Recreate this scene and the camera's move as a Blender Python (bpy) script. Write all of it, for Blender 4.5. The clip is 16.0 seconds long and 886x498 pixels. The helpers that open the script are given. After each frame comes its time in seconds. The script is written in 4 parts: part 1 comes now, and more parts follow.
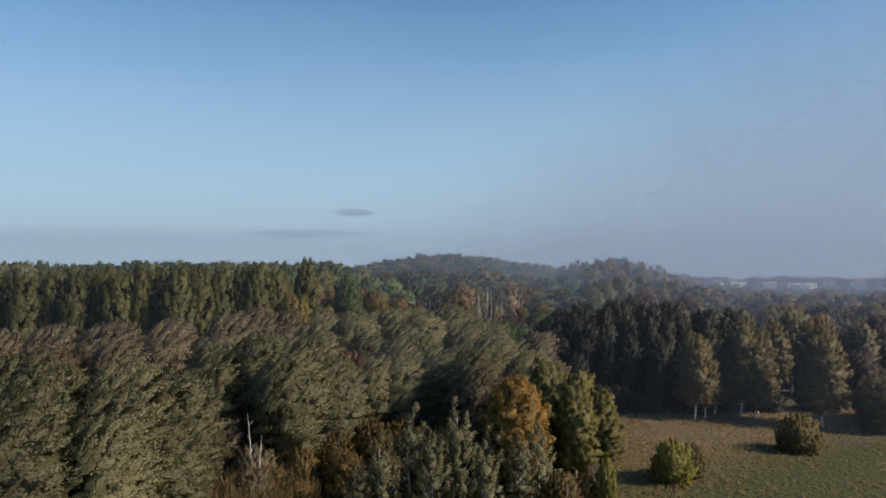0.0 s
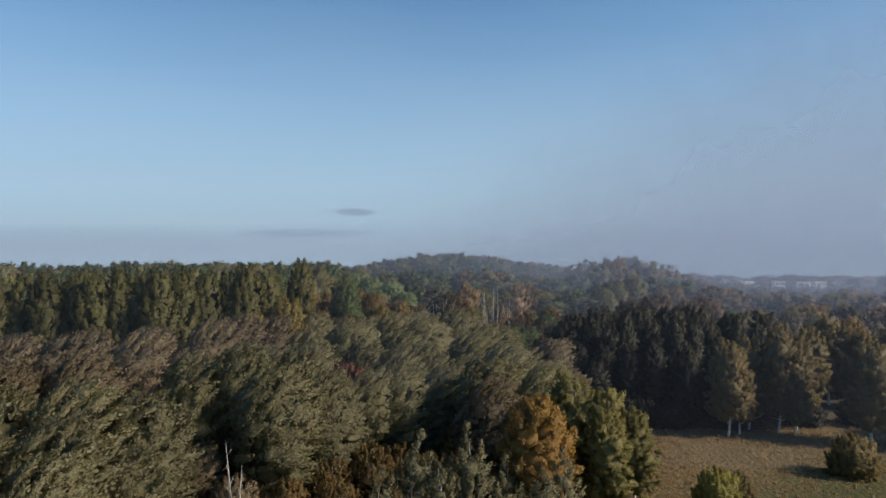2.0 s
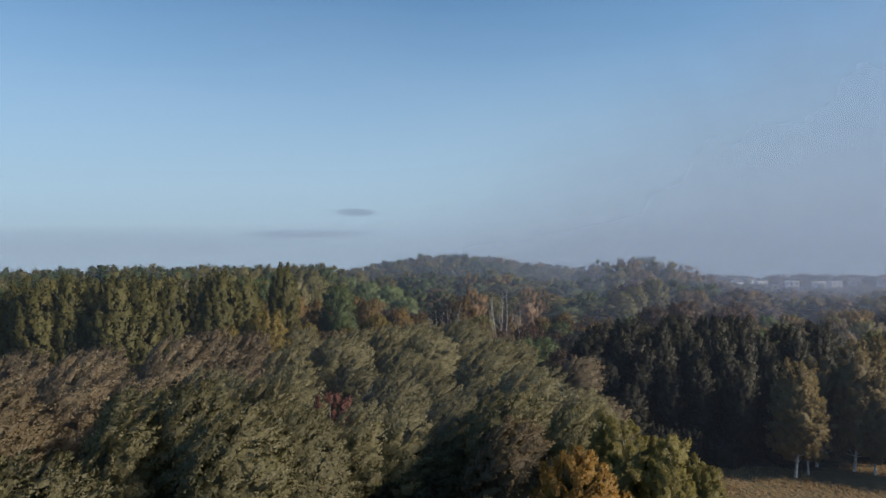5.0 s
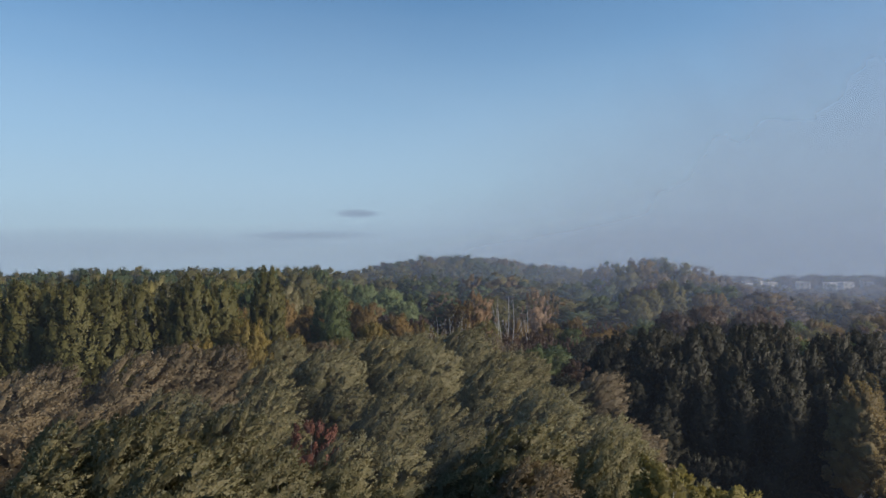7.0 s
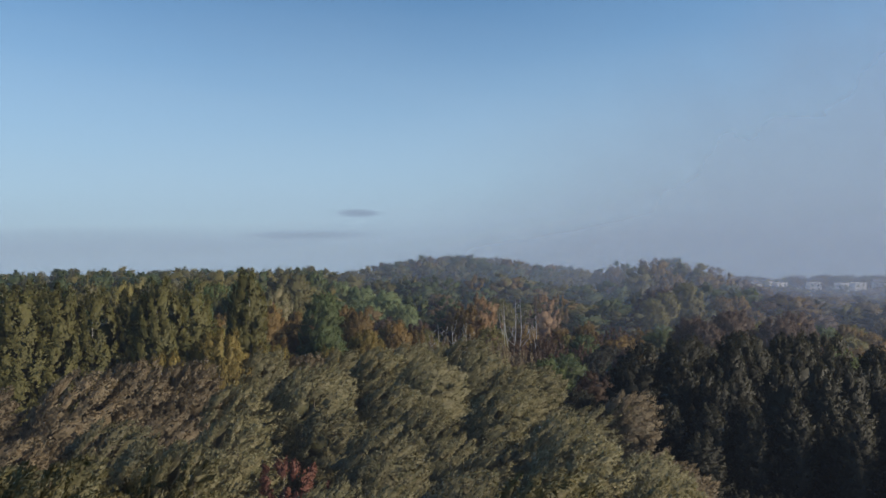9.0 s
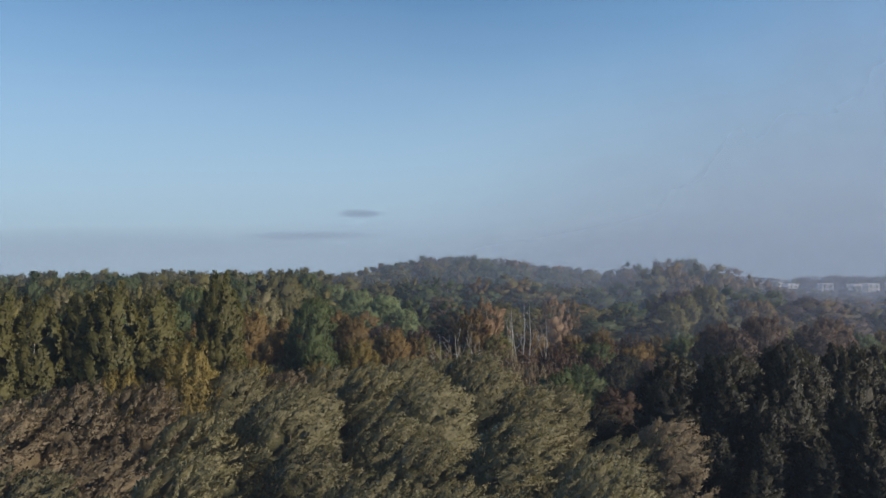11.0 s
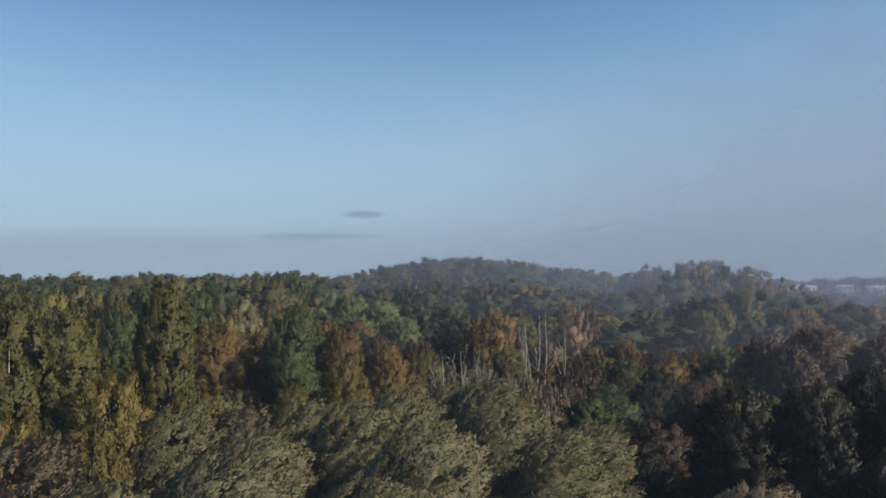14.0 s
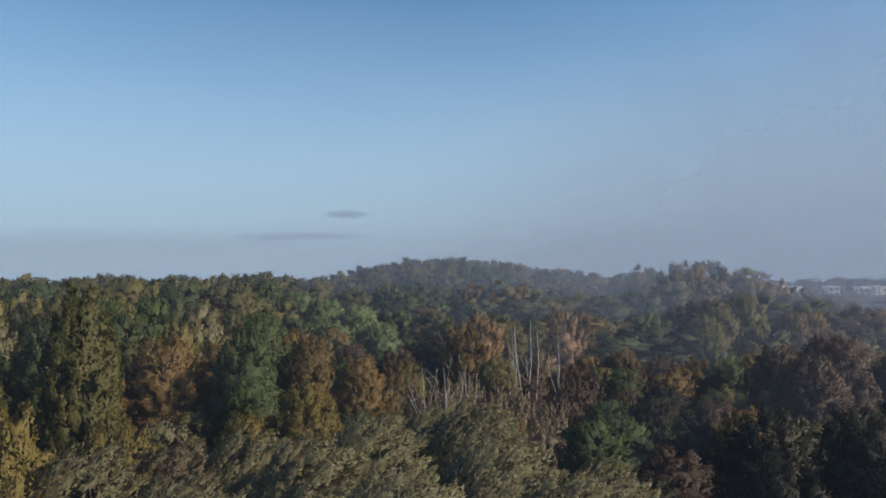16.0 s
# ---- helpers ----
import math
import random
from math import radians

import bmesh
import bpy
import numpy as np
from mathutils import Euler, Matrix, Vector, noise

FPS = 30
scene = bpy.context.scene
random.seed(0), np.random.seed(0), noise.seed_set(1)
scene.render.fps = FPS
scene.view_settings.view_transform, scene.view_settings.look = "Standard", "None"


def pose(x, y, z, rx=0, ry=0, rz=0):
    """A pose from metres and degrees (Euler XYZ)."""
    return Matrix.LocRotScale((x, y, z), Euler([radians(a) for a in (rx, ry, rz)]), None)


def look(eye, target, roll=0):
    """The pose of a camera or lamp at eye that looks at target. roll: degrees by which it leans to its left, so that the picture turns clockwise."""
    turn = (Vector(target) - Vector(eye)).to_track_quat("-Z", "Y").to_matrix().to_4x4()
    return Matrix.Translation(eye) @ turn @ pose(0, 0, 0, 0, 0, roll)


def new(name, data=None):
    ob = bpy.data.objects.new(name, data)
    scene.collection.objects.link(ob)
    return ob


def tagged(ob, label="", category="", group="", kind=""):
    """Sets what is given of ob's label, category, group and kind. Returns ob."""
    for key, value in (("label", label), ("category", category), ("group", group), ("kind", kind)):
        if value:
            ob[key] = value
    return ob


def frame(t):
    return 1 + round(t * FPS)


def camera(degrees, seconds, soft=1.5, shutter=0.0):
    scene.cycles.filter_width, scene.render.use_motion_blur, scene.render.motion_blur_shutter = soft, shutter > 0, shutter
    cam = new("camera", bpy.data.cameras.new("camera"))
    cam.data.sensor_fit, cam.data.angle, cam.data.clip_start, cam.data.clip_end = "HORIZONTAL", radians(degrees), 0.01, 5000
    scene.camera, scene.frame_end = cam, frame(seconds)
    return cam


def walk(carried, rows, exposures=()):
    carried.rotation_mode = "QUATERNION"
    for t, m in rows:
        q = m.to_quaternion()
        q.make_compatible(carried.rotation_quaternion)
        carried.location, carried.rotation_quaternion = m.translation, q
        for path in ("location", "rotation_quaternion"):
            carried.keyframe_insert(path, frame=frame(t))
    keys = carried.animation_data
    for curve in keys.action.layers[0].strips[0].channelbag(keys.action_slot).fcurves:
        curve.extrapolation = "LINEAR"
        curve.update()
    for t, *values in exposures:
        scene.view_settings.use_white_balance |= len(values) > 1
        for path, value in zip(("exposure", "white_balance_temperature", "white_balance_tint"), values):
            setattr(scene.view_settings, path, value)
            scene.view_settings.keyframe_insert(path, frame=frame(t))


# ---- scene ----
cam = camera(66.3, 16.0, soft=1.5)
METRES, EYE, TILT, LEAN, TURN = 100.0, 30.0, 0.0, 0.0, 0.0
ROWS = [
    (0.0, 0.0, 0.0, 0.0, -0.0, 0.0, -0.0),
    (0.5, -0.0029, 0.0276, -0.0001, -0.0, -0.04, 0.03),
    (1.0, -0.0053, 0.0565, 0.0002, 0.01, -0.06, 0.07),
    (1.5, -0.0074, 0.0863, 0.0005, 0.01, -0.09, 0.11),
    (2.0, -0.0092, 0.1166, 0.0008, 0.03, -0.08, 0.18),
    (2.5, -0.0106, 0.1473, 0.0013, 0.04, -0.08, 0.24),
    (3.0, -0.0119, 0.1786, 0.0017, 0.06, -0.06, 0.28),
    (3.5, -0.013, 0.2101, 0.0024, 0.07, -0.07, 0.32),
    (4.0, -0.0139, 0.242, 0.0034, 0.09, -0.1, 0.37),
    (6.5, -0.0146, 0.4027, 0.0055, 0.22, -0.03, 0.64),
    (7.0, -0.0148, 0.4351, 0.0053, 0.27, -0.01, 0.64),
    (7.5, -0.0154, 0.4676, 0.0056, 0.28, -0.02, 0.64),
    (8.0, -0.0158, 0.5001, 0.0057, 0.31, -0.02, 0.64),
    (8.5, -0.016, 0.5323, 0.006, 0.34, -0.03, 0.62),
    (9.0, -0.0168, 0.5646, 0.0058, 0.35, -0.04, 0.63),
    (11.5, -0.0181, 0.724, 0.0053, 0.56, 0.03, 0.71),
    (12.0, -0.0181, 0.7531, 0.0052, 0.62, 0.05, 0.75),
    (12.5, -0.0184, 0.7846, 0.0054, 0.66, 0.05, 0.77),
    (13.0, -0.0186, 0.8159, 0.0056, 0.7, 0.05, 0.76),
    (13.5, -0.0187, 0.8477, 0.0053, 0.75, 0.08, 0.76),
    (14.0, -0.019, 0.8784, 0.0059, 0.8, 0.07, 0.72),
    (14.5, -0.0189, 0.909, 0.0056, 0.86, 0.08, 0.75),
    (15.0, -0.0191, 0.9395, 0.0055, 0.92, 0.08, 0.75),
    (15.5, -0.0192, 0.9698, 0.0053, 0.97, 0.1, 0.72),
    (15.7, -0.0190, 0.9820, 0.0052, 0.97, 0.1, 0.72),
    (15.8, -0.0188, 0.9879, 0.0051, 0.62, 0.09, 0.71),
    (15.9, -0.0185, 0.9937, 0.0051, 0.12, 0.08, 0.70),
    (16.0, -0.0182, 0.9994, 0.005, -0.66, 0.08, 0.7),
]
walk(cam, [(t, pose(0, 0, EYE, TILT, LEAN, TURN) @ pose(METRES * x, METRES * y, METRES * z, 90 + pitch, roll, yaw)) for t, x, y, z, yaw, pitch, roll in ROWS])

# ---- light: a low autumn morning sun from the right, hazy sky ----
SUN_FROM = Vector((0.81, -0.20, 0.54)).normalized()
elevation = math.asin(SUN_FROM.z)
azimuth = math.atan2(SUN_FROM.x, SUN_FROM.y)

world = bpy.data.worlds.new("sky")
scene.world = world
world.use_nodes = True
wn, wl = world.node_tree.nodes, world.node_tree.links
wn.clear()


def wnode(kind, **kw):
    n = wn.new(kind)
    for k, v in kw.items():
        if k == "op":
            n.operation = v
        elif k == "ins":
            for i, x in v.items():
                n.inputs[i].default_value = x
    return n


sky = wn.new("ShaderNodeTexSky")
sky.sky_type = "NISHITA"
sky.sun_disc = False
sky.sun_elevation = elevation
sky.sun_rotation = azimuth
sky.air_density, sky.dust_density, sky.ozone_density = 1.0, 0.2, 5.0
bg_sky = wnode("ShaderNodeBackground", ins={1: 0.125})
tinted = wn.new("ShaderNodeMix")
tinted.data_type, tinted.blend_type = "RGBA", "MULTIPLY"
tinted.inputs[0].default_value, tinted.inputs[7].default_value = 1.0, (0.84, 1.05, 1.05, 1)
wl.new(sky.outputs[0], tinted.inputs[6])
wl.new(tinted.outputs[2], bg_sky.inputs[0])
bg_haze = wnode("ShaderNodeBackground", ins={0: (0.385, 0.52, 0.67, 1), 1: 1.0})
coord = wn.new("ShaderNodeTexCoord")
sep = wn.new("ShaderNodeSeparateXYZ")
wl.new(coord.outputs["Generated"], sep.inputs[0])
wnoise = wnode("ShaderNodeTexNoise", ins={"Scale": 3.0, "Detail": 4.0})
stretch = wn.new("ShaderNodeMapping")
stretch.inputs["Scale"].default_value = (1, 1, 5)
wl.new(coord.outputs["Generated"], stretch.inputs[0])
wl.new(stretch.outputs[0], wnoise.inputs["Vector"])
wobble = wnode("ShaderNodeMath", op="MULTIPLY_ADD", ins={1: 0.05, 2: -0.025})
wl.new(wnoise.outputs[0], wobble.inputs[0])
high = wnode("ShaderNodeMath", op="ADD")
wl.new(sep.outputs[2], high.inputs[0])
wl.new(wobble.outputs[0], high.inputs[1])
ramp = wn.new("ShaderNodeValToRGB")
ramp.color_ramp.interpolation = "EASE"
ramp.color_ramp.elements[0].position, ramp.color_ramp.elements[0].color = 0.0, (0.92, 0.92, 0.92, 1)
ramp.color_ramp.elements[1].position, ramp.color_ramp.elements[1].color = 0.42, (0.0, 0.0, 0.0, 1)
wl.new(high.outputs[0], ramp.inputs[0])


def wmath(op, a, b):
    n = wn.new("ShaderNodeMath")
    n.operation = op
    for i, v in enumerate((a, b)):
        if isinstance(v, (int, float)):
            n.inputs[i].default_value = v
        else:
            wl.new(v, n.inputs[i])
    return n.outputs[0]


streaks = wnode("ShaderNodeTexNoise", ins={"Scale": 40.0, "Detail": 3.0})
flat = wn.new("ShaderNodeMapping")
flat.inputs["Scale"].default_value = (0.25, 0.25, 1.6)
wl.new(coord.outputs["Generated"], flat.inputs[0])
wl.new(flat.outputs[0], streaks.inputs["Vector"])
ragged_edge = wmath("MULTIPLY", wmath("SUBTRACT", streaks.outputs[0], 0.5), 1.6)


def wisp(x, z, wide, high_, depth):
    """A small grey cloud at that bearing and height, with that half width and half height."""
    dx = wmath("DIVIDE", wmath("SUBTRACT", sep.outputs[0], x), wide)
    dz = wmath("DIVIDE", wmath("SUBTRACT", sep.outputs[2], z), high_)
    far_off = wmath("ADD", wmath("ADD", wmath("MULTIPLY", dx, dx), wmath("MULTIPLY", dz, dz)), ragged_edge)
    n = wn.new("ShaderNodeMapRange")
    n.interpolation_type = "SMOOTHSTEP"
    n.inputs[1].default_value, n.inputs[2].default_value = 1.5, 0.0
    n.inputs[3].default_value, n.inputs[4].default_value = 0.0, depth
    wl.new(far_off, n.inputs[0])
    return wmath("MULTIPLY", n.outputs[0], wmath("GREATER_THAN", sep.outputs[1], 0.0))


clouds = wmath("ADD", wmath("ADD", wisp(-0.130, 0.053, 0.030, 0.006, 0.55), wisp(-0.190, 0.022, 0.10, 0.006, 0.34)), wisp(-0.45, 0.014, 0.3, 0.016, 0.14))
bg_cloud = wnode("ShaderNodeBackground", ins={0: (0.20, 0.25, 0.36, 1), 1: 1.0})
wmix = wn.new("ShaderNodeMixShader")
wl.new(ramp.outputs[0], wmix.inputs[0])
wl.new(bg_sky.outputs[0], wmix.inputs[1])
wl.new(bg_haze.outputs[0], wmix.inputs[2])
wout = wn.new("ShaderNodeOutputWorld")
cmix = wn.new("ShaderNodeMixShader")
wl.new(clouds, cmix.inputs[0])
wl.new(wmix.outputs[0], cmix.inputs[1])
wl.new(bg_cloud.outputs[0], cmix.inputs[2])
wl.new(cmix.outputs[0], wout.inputs[0])

sun = new("sun", bpy.data.lights.new("sun", "SUN"))
sun.data.energy, sun.data.angle, sun.data.color = 5.0, radians(8), (1.0, 0.87, 0.69)
sun.matrix_world = look(SUN_FROM * 300, (0, 0, 0))

# ---- materials ----


def material(name):
    m = bpy.data.materials.new(name)
    m.use_nodes = True
    m.node_tree.nodes.clear()
    return m, m.node_tree.nodes, m.node_tree.links


def mixed(n, l, a, b, factor):
    """A colour mix; a and b are colours or sockets."""
    x = n.new("ShaderNodeMix")
    x.data_type = "RGBA"
    for s, v in ((6, a), (7, b)):
        if isinstance(v, tuple):
            x.inputs[s].default_value = (*v, 1)
        else:
            l.new(v, x.inputs[s])
    if isinstance(factor, float):
        x.inputs[0].default_value = factor
    else:
        l.new(factor, x.inputs[0])
    return x.outputs[2]


def noisy(n, l, scale, low=0.35, high=0.65, detail=3.0, where="Object"):
    c = n.new("ShaderNodeTexCoord")
    t = n.new("ShaderNodeTexNoise")
    t.inputs["Scale"].default_value, t.inputs["Detail"].default_value = scale, detail
    l.new(c.outputs[where], t.inputs["Vector"])
    r = n.new("ShaderNodeMapRange")
    r.inputs[1].default_value, r.inputs[2].default_value = low, high
    l.new(t.outputs[0], r.inputs[0])
    return r.outputs[0]


def foliage(name, base, other, tip, glow=0.5):
    """Leaves: a base colour, a second one by tree and by bough, and a paler one leaf by leaf."""
    m, n, l = material(name)
    info = n.new("ShaderNodeObjectInfo")
    geo = n.new("ShaderNodeNewGeometry")
    c = mixed(n, l, base, other, noisy(n, l, 0.35, 0.38, 0.66))
    tree = n.new("ShaderNodeMath")
    tree.operation = "MULTIPLY"
    tree.inputs[1].default_value = 0.6
    l.new(info.outputs["Random"], tree.inputs[0])
    c = mixed(n, l, c, other, tree.outputs[0])
    power = n.new("ShaderNodeMath")
    power.operation = "MULTIPLY"
    power.inputs[1].default_value = 0.8
    l.new(geo.outputs["Random Per Island"], power.inputs[0])
    c = mixed(n, l, c, tip, power.outputs[0])
    # pale undersides turned up by the wind, spray by spray
    pale = n.new("ShaderNodeMath")
    pale.operation = "MULTIPLY"
    pale.inputs[1].default_value = 0.5
    l.new(noisy(n, l, 1.1, 0.46, 0.68, 4.0), pale.inputs[0])
    c = mixed(n, l, c, tip, pale.outputs[0])
    dull = n.new("ShaderNodeHueSaturation")
    value = n.new("ShaderNodeMapRange")
    value.inputs[3].default_value, value.inputs[4].default_value = 0.78, 1.2
    l.new(info.outputs["Random"], value.inputs[0])
    l.new(value.outputs[0], dull.inputs["Value"])
    l.new(c, dull.inputs["Color"])
    p = n.new("ShaderNodeBsdfPrincipled")
    p.inputs["Roughness"].default_value = 0.55
    p.inputs["Specular IOR Level"].default_value = 0.5
    relief = n.new("ShaderNodeBump")
    relief.inputs["Strength"].default_value, relief.inputs["Distance"].default_value = 0.6, 0.12
    l.new(noisy(n, l, 5.0, 0.3, 0.7, 3.0), relief.inputs["Height"])
    l.new(relief.outputs[0], p.inputs["Normal"])
    l.new(dull.outputs[0], p.inputs["Base Color"])
    t = n.new("ShaderNodeBsdfTranslucent")
    l.new(dull.outputs[0], t.inputs[0])
    x = n.new("ShaderNodeMixShader")
    x.inputs[0].default_value = glow
    l.new(p.outputs[0], x.inputs[1])
    l.new(t.outputs[0], x.inputs[2])
    o = n.new("ShaderNodeOutputMaterial")
    l.new(x.outputs[0], o.inputs[0])
    return m


def plain(name, a, b, scale=2.0, rough=0.9, bump=0.3, bump_scale=8.0, where="Object", spec=0.3):
    """A dull two-tone surface with fine relief."""
    m, n, l = material(name)
    c = mixed(n, l, a, b, noisy(n, l, scale, where=where))
    p = n.new("ShaderNodeBsdfPrincipled")
    p.inputs["Roughness"].default_value = rough
    p.inputs["Specular IOR Level"].default_value = spec
    l.new(c, p.inputs["Base Color"])
    b2 = n.new("ShaderNodeBump")
    b2.inputs["Strength"].default_value = bump
    l.new(noisy(n, l, bump_scale, 0.2, 0.8, where=where), b2.inputs["Height"])
    l.new(b2.outputs[0], p.inputs["Normal"])
    o = n.new("ShaderNodeOutputMaterial")
    l.new(p.outputs[0], o.inputs[0])
    return m


LEAF = {
    "grey": foliage("grey_green_leaves", (0.102, 0.105, 0.038), (0.134, 0.124, 0.050), (0.330, 0.292, 0.168)),
    "brown": foliage("brown_green_leaves", (0.144, 0.110, 0.060), (0.126, 0.102, 0.054), (0.318, 0.248, 0.158)),
    "poplar": foliage("poplar_leaves", (0.073, 0.079, 0.021), (0.102, 0.092, 0.026), (0.160, 0.146, 0.044)),
    "birch": foliage("birch_leaves", (0.127, 0.098, 0.036), (0.159, 0.115, 0.044), (0.225, 0.171, 0.067)),
    # shade over the right-hand trees, put into a darker leaf colour
    "dark": foliage("shade_darkened_leaves", (0.021, 0.026, 0.014), (0.032, 0.029, 0.017), (0.050, 0.048, 0.027)),
    "green": foliage("oak_leaves", (0.102, 0.112, 0.037), (0.151, 0.128, 0.041), (0.221, 0.195, 0.066)),
    "deep": foliage("deep_green_leaves", (0.056, 0.094, 0.032), (0.081, 0.101, 0.033), (0.133, 0.167, 0.056)),
    "light": foliage("pale_green_leaves", (0.150, 0.220, 0.095), (0.180, 0.220, 0.085), (0.280, 0.330, 0.160)),
    "orange": foliage("orange_leaves", (0.276, 0.155, 0.031), (0.233, 0.139, 0.033), (0.417, 0.246, 0.061)),
    "peach": foliage("pale_orange_leaves", (0.294, 0.180, 0.096), (0.250, 0.162, 0.090), (0.425, 0.288, 0.168)),
    "rust": foliage("rusty_brown_leaves", (0.149, 0.101, 0.030), (0.179, 0.111, 0.034), (0.262, 0.176, 0.059)),
    "yellow": foliage("yellow_leaves", (0.205, 0.150, 0.034), (0.170, 0.138, 0.036), (0.300, 0.228, 0.068)),
    "red": foliage("dark_red_leaves", (0.192, 0.072, 0.051), (0.201, 0.094, 0.060), (0.307, 0.131, 0.087)),
    "mauve": foliage("purple_brown_twigs", (0.065, 0.043, 0.028), (0.081, 0.049, 0.028), (0.139, 0.089, 0.060)),
    "olive": foliage("olive_yellow_leaves", (0.159, 0.141, 0.038), (0.189, 0.157, 0.042), (0.319, 0.278, 0.096)),
    "straw": foliage("straw_grass", (0.289, 0.186, 0.081), (0.246, 0.153, 0.066), (0.426, 0.303, 0.156)),
    "lime": foliage("yellow_green_leaves", (0.239, 0.212, 0.041), (0.214, 0.195, 0.039), (0.355, 0.304, 0.068)),
}
BARK = plain("grey_brown_bark", (0.085, 0.068, 0.050), (0.15, 0.13, 0.105), 3.0)
PALE_BARK = plain("pale_bark", (0.42, 0.39, 0.34), (0.28, 0.25, 0.21), 1.5)
WHITE_BARK = plain("white_birch_bark", (0.72, 0.70, 0.66), (0.40, 0.37, 0.33), 1.8)

# ---- terrain ----


def smooth(v, a, b):
    u = min(1.0, max(0.0, (v - a) / (b - a)))
    return u * u * (3 - 2 * u)


def ground_z(x, y):
    z = 6.5 * smooth(y, 200, 330) * math.exp(-((x - 5) / 130) ** 2)
    z += 3.0 * smooth(y, 120, 170) * smooth(-x, 20, 60)
    z -= 5.0 * smooth(x, 140, 250) * smooth(y, 200, 400)
    z -= 0.075 * max(0.0, y - 660)
    z += 0.5 * math.sin(x * 0.06 + 1.0) * math.cos(y * 0.05) + 1.2 * smooth(-y, -100, -60) * smooth(x, 10, 60)
    return z


def meadow_edge(x, y):
    """Above 0 inside the open meadow."""
    w = 2.0 * math.sin(x * 0.21) + 1.5 * math.sin(x * 0.093 + 2)
    left = x - (18.5 + 0.10 * (y - 60) + 1.5 * math.sin(y * 0.15))
    back = (123 + 0.20 * (x - 40) + w) - y
    return min(left, back)


def arrays_mesh(name, verts, faces, mats, index=None):
    me = bpy.data.meshes.new(name)
    me.from_pydata(verts if isinstance(verts, list) else verts.tolist(), [], faces if isinstance(faces, list) else faces.tolist())
    for m in mats:
        me.materials.append(m)
    if index is not None:
        me.polygons.foreach_set("material_index", index)
    me.update()
    return me


def sheet(name, xs, ys, height, mat, keep=None):
    verts = [(x, y, height(x, y)) for y in ys for x in xs]
    w = len(xs)
    faces = [(j * w + i, j * w + i + 1, j * w + w + i + 1, j * w + w + i) for j in range(len(ys) - 1) for i in range(w - 1)
             if keep is None or keep((xs[i] + xs[i + 1]) / 2, (ys[j] + ys[j + 1]) / 2)]
    me = arrays_mesh(name, verts, faces, [mat])
    for p in me.polygons:
        p.use_smooth = True
    return new(name, me)


def steps(a, b, s):
    return [a + i * s for i in range(int(round((b - a) / s)) + 1)]


def litter():
    m, n, l = material("leaf_litter")
    c = mixed(n, l, (0.060, 0.042, 0.026), (0.040, 0.046, 0.022), noisy(n, l, 0.08))
    c = mixed(n, l, c, (0.105, 0.070, 0.036), noisy(n, l, 0.9, 0.45, 0.7))
    p = n.new("ShaderNodeBsdfPrincipled")
    p.inputs["Roughness"].default_value = 0.95
    l.new(c, p.inputs["Base Color"])
    b = n.new("ShaderNodeBump")
    b.inputs["Strength"].default_value, b.inputs["Distance"].default_value = 0.6, 0.3
    l.new(noisy(n, l, 2.5), b.inputs["Height"])
    l.new(b.outputs[0], p.inputs["Normal"])
    o = n.new("ShaderNodeOutputMaterial")
    l.new(p.outputs[0], o.inputs[0])
    return m


def turf():
    m, n, l = material("meadow_grass")
    green = mixed(n, l, (0.066, 0.066, 0.021), (0.090, 0.082, 0.030), noisy(n, l, 0.7, 0.3, 0.7))
    dry = mixed(n, l, (0.195, 0.126, 0.062), (0.13, 0.100, 0.047), noisy(n, l, 0.45, 0.3, 0.7))
    # dry rough grass towards the trees, shorter green turf on the open side
    c = n.new("ShaderNodeTexCoord")
    s = n.new("ShaderNodeSeparateXYZ")
    l.new(c.outputs["Object"], s.inputs[0])
    a = n.new("ShaderNodeMath")
    a.operation = "MULTIPLY_ADD"
    a.inputs[1].default_value = -0.52
    l.new(s.outputs[0], a.inputs[0])
    l.new(s.outputs[1], a.inputs[2])
    wob = n.new("ShaderNodeMath")
    wob.operation = "MULTIPLY_ADD"
    wob.inputs[1].default_value = 16.0
    l.new(noisy(n, l, 0.07, 0.2, 0.8), wob.inputs[0])
    l.new(a.outputs[0], wob.inputs[2])
    r = n.new("ShaderNodeMapRange")
    r.inputs[1].default_value, r.inputs[2].default_value = 76.0, 94.0
    l.new(wob.outputs[0], r.inputs[0])
    col = mixed(n, l, green, dry, r.outputs[0])
    col = mixed(n, l, col, (0.055, 0.050, 0.022), noisy(n, l, 2.4, 0.52, 0.75))
    p = n.new("ShaderNodeBsdfPrincipled")
    p.inputs["Roughness"].default_value = 0.9
    p.inputs["Specular IOR Level"].default_value = 0.2
    l.new(col, p.inputs["Base Color"])
    b = n.new("ShaderNodeBump")
    b.inputs["Strength"].default_value, b.inputs["Distance"].default_value = 0.8, 0.35
    l.new(noisy(n, l, 1.6, 0.3, 0.7, 5.0), b.inputs["Height"])
    l.new(b.outputs[0], p.inputs["Normal"])
    o = n.new("ShaderNodeOutputMaterial")
    l.new(p.outputs[0], o.inputs[0])
    return m


